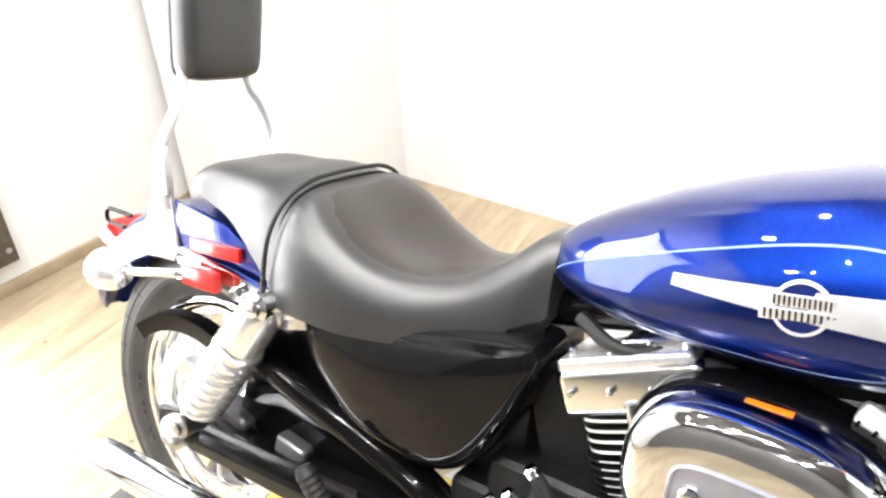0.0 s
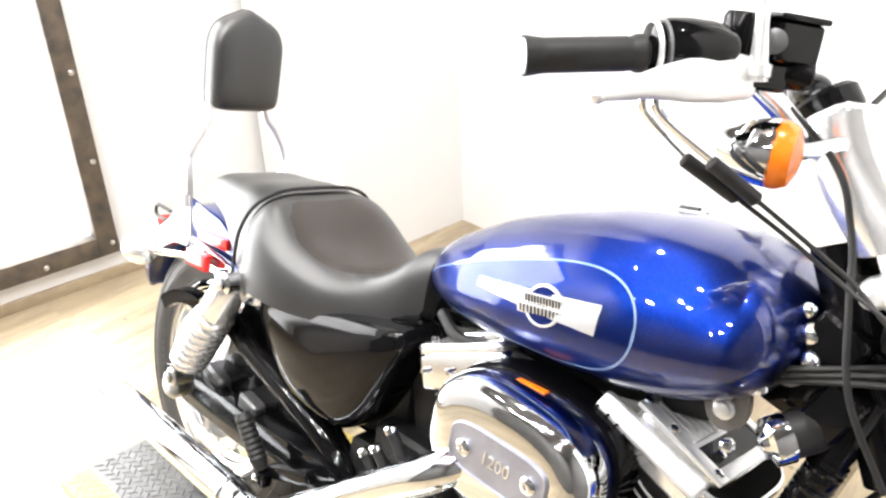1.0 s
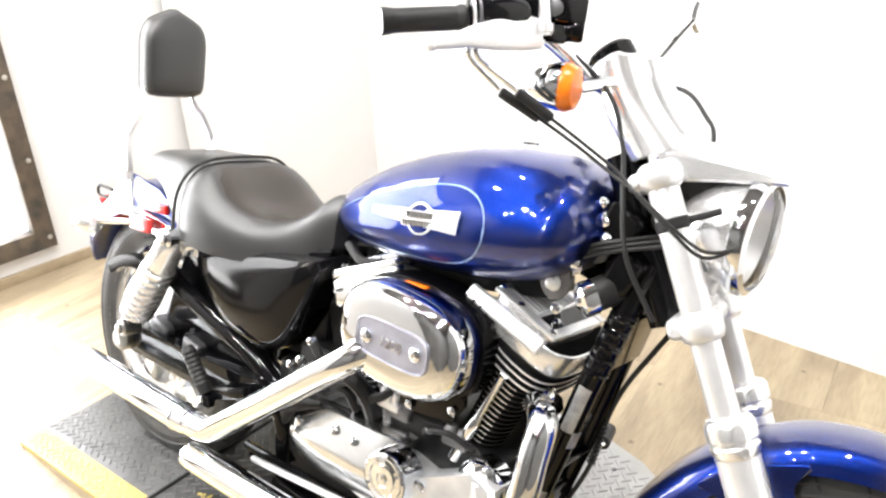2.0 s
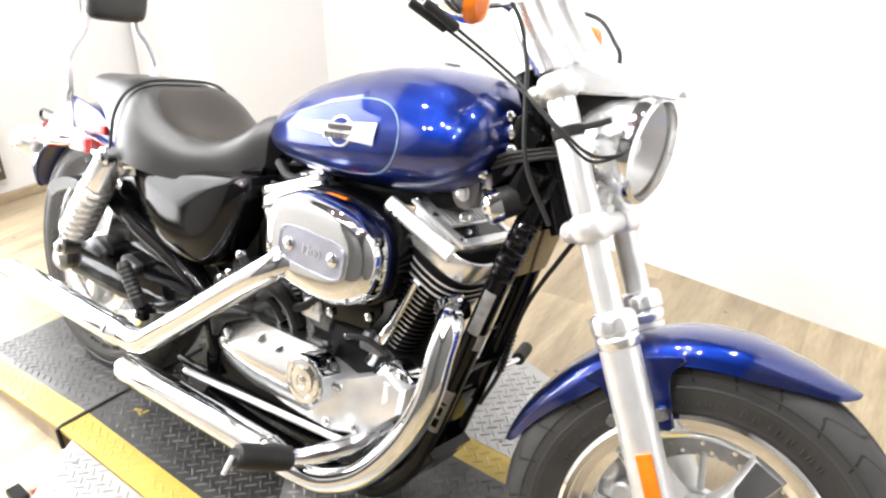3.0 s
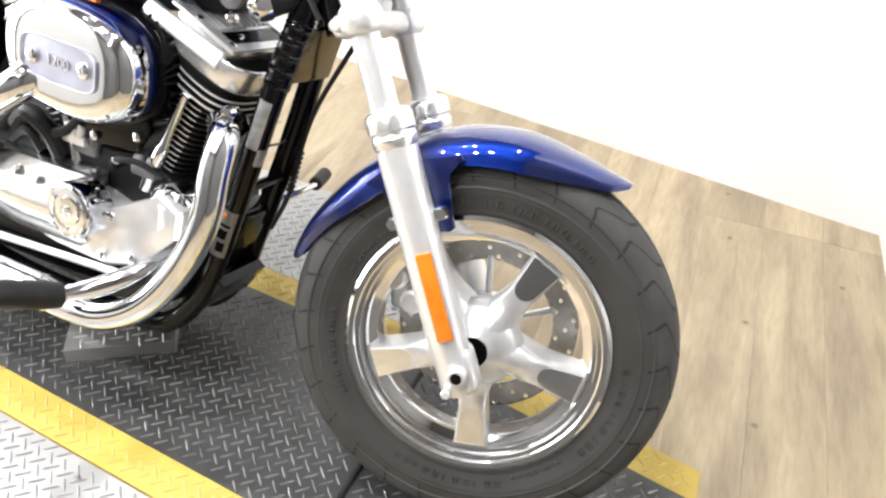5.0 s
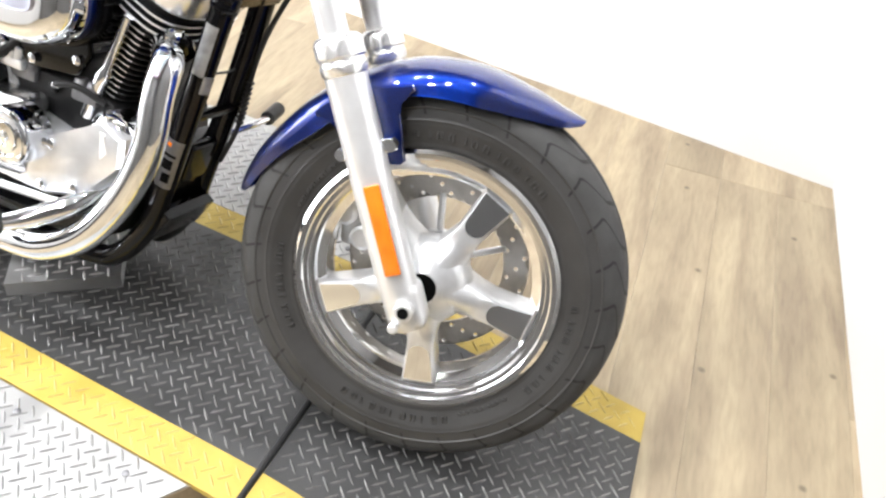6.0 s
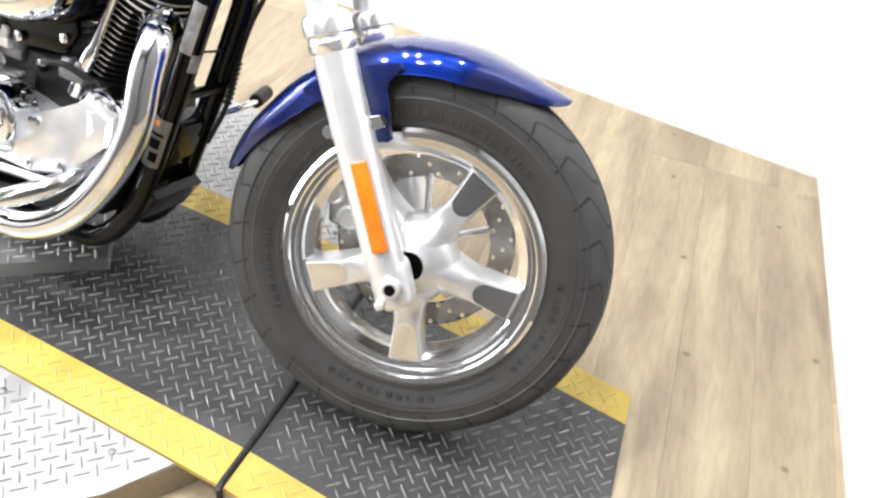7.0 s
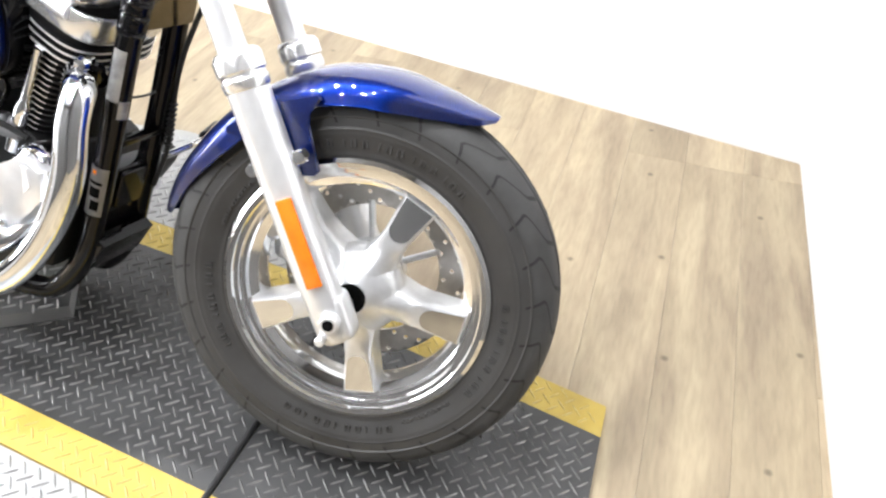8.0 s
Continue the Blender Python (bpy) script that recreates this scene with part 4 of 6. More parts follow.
tube(bm, [(1.045, -0.12, 1.05), (1.063, -0.095, 1.03), (1.085, -0.09, 1.011), (1.104, -0.09, 0.987), (1.117, -0.09, 0.956), (1.127, -0.092, 0.93), (1.14, -0.1, 0.88), (1.165, -0.11, 0.8), (1.215, -0.1, 0.722)], 0.0036, 8)
part("brake_hose", bm, SOFT, bars, "black brake hose")
for k, off in enumerate((0.0, 0.026)):
    bm = bmesh.new()
    dx, dz = off, off * 0.1
    tube(bm, [(1.006 + dx, -0.22, 0.993 + dz), (1.045 + dx * 0.7, -0.19, 0.968 + dz), (1.09 + dx * 0.5, -0.157, 0.938 + dz), (1.14 + dx * 0.4, -0.145, 0.91 + dz), (1.184, -0.15, 0.892 - dx * 0.1), (1.235, -0.148, 0.861 - dx * 0.2), (1.275, -0.135, 0.839 - dx * 0.3), (1.3, -0.1, 0.845), (1.28, -0.05, 0.85)], 0.0023, 8)
    cab = part("throttle_cable", bm, SOFT, bars, "throttle cable with rubber sleeve")
    bm = bmesh.new()
    rod(bm, (1.004 + dx, -0.222, 0.994 + dz), (1.048 + dx * 0.7, -0.188, 0.966 + dz), 0.0072, 12, 0.002)
    part("sleeve", bm, SOFT, cab)
    bm = bmesh.new()
    tube(bm, [(0.977 + dx * 0.5, -0.258, 1.066), (0.973 + dx * 0.5, -0.258, 1.04), (0.978 + dx * 0.7, -0.247, 1.024), (1.004 + dx, -0.222, 0.997 + dz)], 0.0042, 10)
    part("elbow", bm, CHROME, cab)
bm = bmesh.new()
tube(bm, [(0.985, 0.19, 1.035), (1.042, 0.15, 1.026), (1.098, 0.15, 1.018), (1.138, 0.14, 0.987), (1.165, 0.12, 0.955), (1.17, 0.09, 0.86), (1.15, 0.06, 0.75)], 0.0036, 8)
part("clutch_cable", bm, SOFT, bars, "black clutch cable")
bm = bmesh.new()
tube(bm, [(1.03, 0.17, 1.06), (1.05, 0.185, 1.1), (1.06, 0.21, 1.13)], 0.005, 8)
lathe(bm, [(0.002, -0.004), (0.03, -0.003), (0.034, 0.002), (0.03, 0.005)], (1.065, 0.235, 1.145), (-1, 0.1, 0.1), 20)
part("mirror", bm, CHROME, bars, "chrome mirror")
for sy, c in ((-1, Vector((1.056, -0.154, 1.009))), (1, Vector((1.012, 0.295, 0.976)))):
    sig = empty("turn_signal", parent=bike)
    sig["label"] = "front turn signal with orange lens"
    ax = (math.cos(radians(STEER)), math.sin(radians(STEER)), 0)
    c = c.copy()
    bm = bmesh.new()
    lathe(bm, [(0.0, -0.055), (0.016, -0.05), (0.028, -0.03), (0.032, -0.006), (0.032, 0.002)], c, ax, 28, caps=False)
    part("shell", bm, CHROME, sig)
    bm = bmesh.new()
    lathe(bm, [(0.032, 0.0), (0.032, 0.008), (0.027, 0.018), (0.015, 0.023), (0.001, 0.025)], c, ax, 28, caps=False)
    part("lens", bm, ORANGE, sig, "orange lens")
    bm = bmesh.new()
    tube(bm, [c + Vector((-0.02, 0, 0)), c + Vector((0.0, -sy * 0.035, 0.0)), c + Vector((0.03, -sy * 0.08, 0.015) if sy < 0 else (0.1, -0.24, 0.01))], 0.008, 10)
    part("stalk", bm, CHROME, sig)

# fuel tank
TXs = [0.525, 0.56, 0.61, 0.68, 0.76, 0.85, 0.93, 1.0, 1.05, 1.085, 1.105]
TZT = [0.73, 0.768, 0.8, 0.838, 0.869, 0.895, 0.907, 0.906, 0.893, 0.872, 0.84]
TZB = [0.71, 0.686, 0.676, 0.673, 0.675, 0.68, 0.69, 0.706, 0.728, 0.755, 0.8]
THW = [0.016, 0.055, 0.088, 0.118, 0.137, 0.149, 0.153, 0.151, 0.144, 0.128, 0.07]
tank = empty("fuel_tank", parent=bike)
tank["label"] = "glossy blue fuel tank with lighter blue panels"


TS = np.linspace(0.525, 1.105, 233)


def softened(values):
    """The section values as smooth runs along the tank, with no kinks between the stations."""
    v = np.interp(TS, TXs, values)
    kernel = np.hanning(31) / np.hanning(31).sum()
    lead, tail = 2 * v[0] - v[15:0:-1], 2 * v[-1] - v[-2:-17:-1]
    return np.convolve(np.concatenate((lead, v, tail)), kernel, "valid")


STT, STB, SHW = softened(TZT), softened(TZB), softened(THW)


def tank_point(x, k):
    """Point of the tank's skin: k runs from -1 (lowest) by 0 (widest) to 1 (top), on its right side."""
    zt, zb, hw = (float(np.interp(x, TS, v)) for v in (STT, STB, SHW))
    zm = zb + (zt - zb) * 0.40
    a = k * math.pi / 2
    y = -hw * abs(math.cos(a)) ** 0.78
    s = math.sin(a)
    z = zm + (zt - zm) * abs(s) ** 1.12 if s > 0 else zm - (zm - zb) * abs(s) ** 0.95
    return Vector((x, y, z))


bm = bmesh.new()
rings = []
for x in sorted(set(list(np.linspace(0.525, 1.105, 44)) + TXs)):
    right = [tank_point(x, k) for k in np.linspace(-1, 1, 25)]
    rings.append(right + [Vector((p.x, -p.y, p.z)) for p in right[-2:0:-1]])
skin(bm, rings)
part("shell", bm, BLUE, tank)


def tank_at(x, z):
    """The skin's right side at x and height z."""
    ks = np.linspace(-1, 1, 81)
    zs = [tank_point(x, k).z for k in ks]
    return tank_point(x, float(np.interp(z, zs, ks)))


def tank_patch(name, inside, mat, lift, x0, x1, lab, parent=tank, nx=60):
    """A thin coat on the tank's right side, bounded below and above by inside(x)."""
    bm = bmesh.new()
    top, low = [], []
    for x in x0 + (x1 - x0) * (1 - np.cos(np.linspace(0, math.pi, nx))) / 2:
        lo, hi = inside(x)
        row = [tank_at(x, lo + (hi - lo) * f) for f in np.linspace(0, 1, 14)]
        top.append([bm.verts.new(p + Vector((0, -lift, lift * 0.25))) for p in row])
    for a, b in zip(top, top[1:]):
        for i in range(13):
            bm.faces.new((a[i], a[i + 1], b[i + 1], b[i]))
    bmesh.ops.solidify(bm, geom=bm.faces[:], thickness=0.0012)
    return part(name, bm, mat, parent, lab)


PX0, PX1 = 0.556, 0.958


def panel(x, grow=0.0):
    f = (x - PX0 + grow) / (PX1 - PX0 + 2 * grow)
    f = min(max(f, 0.0), 1.0)
    mid = 0.712 + 0.075 * f
    up = (0.068 + grow) / 0.753 * f ** 0.6 * max(0.0, 1 - f ** 6) ** 0.5
    dn = (0.052 + grow) / 0.8 * f ** 0.62 * max(0.0, 1 - f ** 9) ** 0.5
    return mid - dn, mid + up


tank_patch("panel", lambda x: panel(x), BLUE_PANEL, 0.0022, PX0 + 0.001, PX1 - 0.001, "lighter blue painted panel")
tank_patch("pinstripe", lambda x: panel(x, 0.0023), PIN, 0.0014, PX0 - 0.0025, PX1 + 0.0025, "pale blue pinstripe")


def badge_bounds(x):
    f = (x - 0.715) / 0.2
    mid = 0.768 + 0.022 * f
    return mid - 0.006 - 0.012 * f, mid + 0.006 + 0.012 * f


badge = tank_patch("badge", badge_bounds, SATIN, 0.0065, 0.715, 0.915, "long metal tank badge", nx=24)
p0 = tank_at(0.838, 0.781)
bm = bmesh.new()
lathe(bm, [(0.0255, 0.0), (0.0255, 0.004), (0.0225, 0.0045), (0.0225, 0.003), (0.0, 0.003)], p0 + Vector((0, -0.004, 0)), (0.05, -1, 0.16), 36, caps=False)
part("emblem_ring", bm, SATIN, badge)
bm = bmesh.new()
lathe(bm, [(0.0222, 0.0), (0.0, 0.0005)], p0 + Vector((0, -0.0074, 0)), (0.05, -1, 0.16), 30, caps=False)
part("emblem_field", bm, BLUE, badge)
for dz, w in ((0.0068, 0.05), (-0.0068, 0.062)):
    q = tank_at(0.838, 0.781)
    bm = bmesh.new()
    box(bm, q + Vector((0, -0.0085, dz)), (w + 0.006, 0.003, 0.0125), pose(0, 0, 0, 8, -6, 4), 0.001)
    plaque = part("emblem_plaque", bm, SATIN, badge)
    for k in range(6):
        x = 0.838 - w / 2 + w * (k + 0.5) / 6
        p = q + Vector((x - 0.838, -0.0102 + (x - 0.838) * 0.07, dz + (x - 0.838) * 0.1))
        for side in (-1, 1):
            bm = bmesh.new()
            box(bm, p + Vector((side * w / 24, 0, 0)), (w / 6 * 0.2, 0.002, 0.0092), pose(0, 0, 0, 8, -6, 4))
            part("emblem_bar", bm, SOFT, plaque)
bm = bmesh.new()
lathe(bm, [(0.034, -0.006), (0.034, 0.004), (0.03, 0.008), (0.026, 0.009), (0.026, 0.013), (0.02, 0.016), (0.001, 0.017)], (0.89, 0.05, 0.892), (-0.09, 0.12, 1), 32, caps=False)
part("fuel_cap", bm, CHROME, tank, "chrome screw fuel cap")

# seat: rider bucket and raised pillion
def seat_mesh(xs, zt, zb, hw, dish, power, n=30, m=24):
    bm = bmesh.new()
    rings = []
    for x in np.linspace(xs[0], xs[-1], n):
        t, b, w, d = (curve(x, xs, v) for v in (zt, zb, hw, dish))
        ring = []
        for k in range(m + 1):
            a = math.pi * k / m
            y = -w * math.copysign(abs(math.cos(a)) ** power, math.cos(a))
            z = b + (t - b) * abs(math.sin(a)) ** power - d * math.cos(math.pi / 2 * min(1, abs(y) / (w * 0.92 + 1e-6))) ** 1.5
            ring.append((x, y, z))
        ring += [(x, w * 0.6, b - 0.008), (x, -w * 0.6, b - 0.008)]
        rings.append(ring)
    skin(bm, rings)
    return bm


seat = empty("seat", parent=bike)
seat["label"] = "black leather two-up seat"
RX = [0.15, 0.18, 0.21, 0.25, 0.31, 0.38, 0.44, 0.49, 0.525, 0.555]
RT = [0.69, 0.74, 0.757, 0.744, 0.708, 0.684, 0.69, 0.716, 0.745, 0.752]
RB = [0.62, 0.6, 0.592, 0.59, 0.586, 0.587, 0.594, 0.604, 0.617, 0.655]
RW = [0.12, 0.148, 0.16, 0.163, 0.154, 0.131, 0.107, 0.09, 0.077, 0.056]
RD_ = [0.0, 0.004, 0.01, 0.022, 0.03, 0.026, 0.014, 0.006, 0.0, 0.0]
part("rider_seat", seat_mesh(RX, RT, RB, RW, RD_, 0.62), LEATHER, seat)
PXs = [-0.074, -0.062, -0.03, 0.01, 0.07, 0.14, 0.19]
part("pillion", seat_mesh(PXs, [0.69, 0.715, 0.738, 0.748, 0.752, 0.757, 0.75], [0.69, 0.69, 0.689, 0.686, 0.672, 0.64, 0.61], [0.058, 0.076, 0.09, 0.1, 0.114, 0.138, 0.15], [0, 0, 0.004, 0.006, 0.006, 0.003, 0], 0.6), LEATHER, seat)
bm = bmesh.new()
pts = []
for k in range(17):
    a = math.pi * k / 16
    y = -0.157 * math.copysign(abs(math.cos(a)) ** 0.6, math.cos(a))
    pts.append((0.178 + 0.012 * math.sin(a), y, 0.61 + 0.148 * abs(math.sin(a)) ** 0.6))
tube(bm, pts, 0.0034, 8, 3)
part("welt", bm, THREAD, seat, "dark welt between the seats")
bm = bmesh.new()
rings = []
for x in np.linspace(0.215, 0.47, 20):
    t, b, w, d = (curve(x, RX, v) for v in (RT, RB, RW, RD_))
    f = (x - 0.215) / 0.255
    hw = w * 0.74 * math.sin(math.pi * min(0.99, max(0.06, f)) ** 0.8) ** 0.35
    ring = []
    for q in np.linspace(-1, 1, 15):
        y = hw * q
        c = min(1, abs(y) / w)
        z = b + (t - b) * (1 - c ** (2 / 0.62)) ** 0.31 - d * math.cos(math.pi / 2 * min(1, c / 0.92)) ** 1.5
        ring.append((x, y, z + 0.0042 * (1 - q ** 6) * min(1, 6 * f + 0.1, 6 * (1 - f) + 0.1) - 0.0008))
    ring += [(p[0], p[1], p[2] - 0.006) for p in ring[::-1]]
    rings.append(ring)
skin(bm, rings)
part("seat_insert", bm, LEATHER_MID, seat, "smooth brownish worn seat insert")

# sissy bar
sissy = empty("sissy_bar", parent=bike)
sissy["label"] = "chrome sissy bar with black pad"
for sy in (-1, 1):
    bm = bmesh.new()
    pts = [(-0.072, 0.117 * sy, 0.66), (-0.078, 0.117 * sy, 0.715), (-0.084, 0.116 * sy, 0.745), (-0.085, 0.103 * sy, 0.78), (-0.086, 0.083 * sy, 0.815), (-0.088, 0.064 * sy - 0.006, 0.85), (-0.094, 0.058 * sy - 0.006, 0.95)]
    tube(bm, pts, 0.0085, 12)
    up = part("upright", bm, SATIN, sissy)
    bm = bmesh.new()
    box(bm, (-0.079, 0.117 * sy, 0.72), (0.026, 0.012, 0.075), pose(0, 0, 0, 0, -6, 0), 0.005, 3)
    part("socket", bm, SATIN, up)
    bm = bmesh.new()
    plate(bm, [(-0.064, 0.70), (-0.06, 0.645), (-0.05, 0.6), (-0.06, 0.578), (-0.15, 0.57), (-0.165, 0.595), (-0.12, 0.635), (-0.1, 0.70), (-0.096, 0.745), (-0.07, 0.745)], 0.112 * sy - 0.003, 0.112 * sy + 0.003, 0.002)
    part("side_plate", bm, SATIN, sissy, "chrome side plate")
bm = bmesh.new()
outline = [(y * (1.0 + 0.25 * (z - 0.94)) - 0.002, z + (0.034 * (1 - abs(y) / 0.077) if z > 0.97 else 0.0) - 0.006 * max(0.0, abs(y) - 0.06) / 0.017) for y, z in oval(0.0, 0.934, 0.077, 0.083, 0.0, 5.5, 60)]
skin(bm, [[(x, y * s, 0.945 + (z - 0.945) * s) for y, z in outline] for x, s in ((-0.118, 0.88), (-0.113, 0.95), (-0.107, 0.985), (-0.106, 1.0), (-0.103, 1.0), (-0.102, 0.985), (-0.09, 1.0), (-0.076, 0.99), (-0.066, 0.955), (-0.06, 0.89), (-0.057, 0.78), (-0.0555, 0.5), (-0.055, 0.2))])
part("pad", bm, LEATHER, sissy, "padded black leather backrest")

# rear fender, tail light, rails
rf = fender(REAR @ pose(0, 0, 0.0, 0, 0, 0), 0.37, 0.098, 62, 167, 0.075, "rear_fender", BLUE, bike, lab="glossy blue rear fender")
for sy in (-1, 1):
    bm = bmesh.new()
    y = 0.108 * sy
    plate(bm, [(-0.06, 0.678), (0.05, 0.664), (0.1, 0.64), (0.15, 0.598), (0.16, 0.56), (0.05, 0.57), (-0.04, 0.60)], y - 0.004, y + 0.004, 0.003)
    part("fender_side", bm, BLUE, rf)
    bm = bmesh.new()
    plate(bm, [(-0.03, 0.612), (0.08, 0.604), (0.15, 0.595), (0.235, 0.595), (0.24, 0.56), (0.19, 0.545), (0.12, 0.56), (-0.03, 0.588)], y + 0.012 * sy, y + 0.026 * sy, 0.004)
    rail = part("fender_rail", bm, CHROME, bike, "chrome fender strut")
    bm = bmesh.new()
    box(bm, (0.038, y + 0.008 * sy, 0.622), (0.108, 0.01, 0.021), pose(0, 0, 0, 0, -4, 0), 0.003)
    part("side_reflector", bm, RED, bike, "red side reflector")
    for bx in (0.11, 0.205):
        bm = bmesh.new()
        lathe(bm, [(0.012, 0), (0.012, 0.008), (0.008, 0.012)], (bx, y + 0.026 * sy, 0.578), (0, sy, 0), 12)
        part("bolt", bm, CHROME, rail)
    sig = empty("rear_turn_signal", parent=bike)
    sig["label"] = "rear turn signal with red lens"
    bm = bmesh.new()
    tube(bm, [(0.03, y + 0.03 * sy, 0.585), (-0.02, y + 0.045 * sy, 0.578), (-0.11, y + 0.063 * sy, 0.562)], 0.007, 10)
    part("stalk", bm, CHROME, sig)
    bm = bmesh.new()
    lathe(bm, [(0.0, 0.05), (0.018, 0.045), (0.03, 0.025), (0.034, 0.0), (0.034, -0.006)], (-0.15, y + 0.065 * sy, 0.556), (1, 0, 0), 24, caps=False)
    part("shell", bm, HEAD, sig)
    bm = bmesh.new()
    lathe(bm, [(0.033, 0.0), (0.033, -0.01), (0.026, -0.02), (0.0, -0.024)], (-0.15, y + 0.065 * sy, 0.556), (1, 0, 0), 24, caps=False)
    part("lens", bm, RED, sig, "red lens")
    bm = bmesh.new()
    box(bm, (0.046, y + 0.042 * sy, 0.588), (0.074, 0.014, 0.03), pose(0, 0, 0, 0, -3, 0), 0.003)
    part("reflector_block", bm, RED, sig, "red reflector")
bm = bmesh.new()
box(bm, (-0.33, 0, 0.53), (0.07, 0.09, 0.05), pose(0, 0, 0, 0, 30, 0), 0.018, 3)
part("tail_light", bm, RED, bike, "red tail light")
bm = bmesh.new()
tube(bm, [(-0.24, -0.06, 0.6), (-0.3, -0.06, 0.6), (-0.31, -0.06, 0.585), (-0.3, -0.06, 0.575), (-0.26, -0.06, 0.575)], 0.004, 8)
part("plate_bracket", bm, BLACK, bike, "black licence plate bracket")

# shocks
for sy in (-1, 1):
    shock = empty("shock_absorber", parent=bike)
    shock["label"] = "chrome coil-over rear shock"
    y = 0.158 * sy
    top, bot = Vector((0.188, y, 0.592)), Vector((0.024, y, 0.342))
    d = (bot - top).normalized()
    L = (bot - top).length
    bm = bmesh.new()
    lathe(bm, [(0.012, -0.01), (0.024, 0.0), (0.031, 0.02), (0.033, 0.085), (0.028, 0.09), (0.0, 0.091)], top, d, 24)
    part("top_cap", bm, HEAD, shock, "chrome spring cap")
    bm = bmesh.new()
    lathe(bm, [(0.018, 0.09), (0.018, L - 0.06), (0.024, L - 0.058), (0.024, L - 0.045), (0.018, L - 0.03), (0.012, L - 0.02)], top, d, 24)
    part("damper", bm, SOFT, shock, "black damper body")
    bm = bmesh.new()
    u = d.orthogonal().normalized()
    w = d.cross(u)
    turns = 8
    pts = [top + d * (0.085 + (L - 0.085 - 0.055) * k / (turns * 14)) + 0.03 * (math.cos(2 * math.pi * k / 14) * u + math.sin(2 * math.pi * k / 14) * w) for k in range(turns * 14 + 1)]
    tube(bm, pts, 0.0082, 10, 1)
    part("spring", bm, HEAD, shock, "chrome coil spring")
    for e, r in ((top, 0.02), (bot, 0.019)):
        bm = bmesh.new()
        lathe(bm, [(0.01, -0.022), (r, -0.02), (r, 0.02), (0.012, 0.024), (0.012, 0.03), (0.006, 0.032)], e, (0, sy, 0), 20)
        part("eye", bm, CHROME if e is top else STEEL, shock)
# swing arm, belt guard, caliper
for sy in (-1, 1):
    bm = bmesh.new()
    y = 0.115 * sy
    plate(bm, [(-0.09, 0.315), (0.0, 0.34), (0.2, 0.33), (0.45, 0.365), (0.5, 0.35), (0.48, 0.3), (0.2, 0.27), (0.0, 0.262), (-0.09, 0.275)], y - 0.016, y + 0.016, 0.008)
    part("swing_arm", bm, BLACK, bike, "black steel swing arm")
    bm = bmesh.new()
    tube(bm, [(0.07, 0.108 * sy, 0.498), (0.126, 0.109 * sy, 0.478), (0.215, 0.107 * sy, 0.446), (0.36, 0.1 * sy, 0.4), (0.44, 0.096 * sy, 0.362), (0.49, 0.094 * sy, 0.31), (0.51, 0.09 * sy, 0.2)], [0.02, 0.022, 0.024, 0.024, 0.024, 0.024, 0.022], 16)
    part("rear_frame_tube", bm, BLACK, bike, "black frame tube")
bm = bmesh.new()
plate(bm, [(0.06, 0.345), (0.09, 0.45), (0.13, 0.545), (0.2, 0.53), (0.34, 0.44), (0.5, 0.36), (0.5, 0.29), (0.3, 0.285), (0.16, 0.3)], -0.09, -0.074, 0.006)
part("inner_panel", bm, BLACK, bike, "glossy black panel ahead of the rear wheel")
bm = bmesh.new()
rings = []
for a in np.linspace(radians(62), radians(132), 16):
    rings.append([(-0.035 + r * math.cos(a), y, 0.292 + r * math.sin(a)) for r, y in ((0.165, -0.112), (0.168, -0.085), (0.196, -0.088), (0.193, -0.114))])
skin(bm, rings)
part("rear_guard", bm, BLACK, bike, "black crescent guard")
bm = bmesh.new()
box(bm, (0.055, -0.09, 0.31), (0.07, 0.05, 0.1), pose(0, 0, 0, 0, 15, 0), 0.015, 3)
part("rear_caliper", bm, GREY, bike, "cast rear brake caliper")
bm = bmesh.new()
box(bm, (0.19, -0.1, 0.32), (0.06, 0.03, 0.07), pose(0, 0, 0, 0, 10, 0), 0.01, 3)
part("brake_cylinder", bm, GREY, bike, "rear brake master cylinder")
bm = bmesh.new()
lathe(bm, [(0.03, 0), (0.03, 0.02), (0.02, 0.03), (0.012, 0.032)], (-0.035, -0.125, 0.292), (0, -1, 0), 20)
part("axle_cap", bm, STEEL, bike)
bm = bmesh.new()
lathe(bm, [(0.095, 0.09), (0.1, 0.094), (0.1, 0.12), (0.095, 0.124)], (-0.035, 0, 0.292), (0, 1, 0), 40)
tube(bm, [(0.5, 0.107, 0.37), (0.2, 0.107, 0.38), (-0.03, 0.107, 0.394)], 0.009, 6)
part("belt_drive", bm, SOFT, bike, "black belt and pulley")

# frame
def tube_patch(bm, a, b, r, a0, a1, n=8):
    """A thin curved label on the side of a tube from a to b; angles in degrees, 0 is straight to the right of the bike, 90 ahead."""
    a, b = Vector(a), Vector(b)
    d = (b - a).normalized()
    side = Vector((0, -1, 0))
    side = (side - d * side.dot(d)).normalized()
    ahead = side.cross(d) if side.cross(d).x > 0 else d.cross(side)
    arc = [side * math.cos(radians(q)) + ahead * math.sin(radians(q)) for q in np.linspace(a0, a1, n)]
    skin(bm, [[c + v * r for v in arc] + [c + v * (r - 0.0015) for v in arc[::-1]] for c in (a, b)])


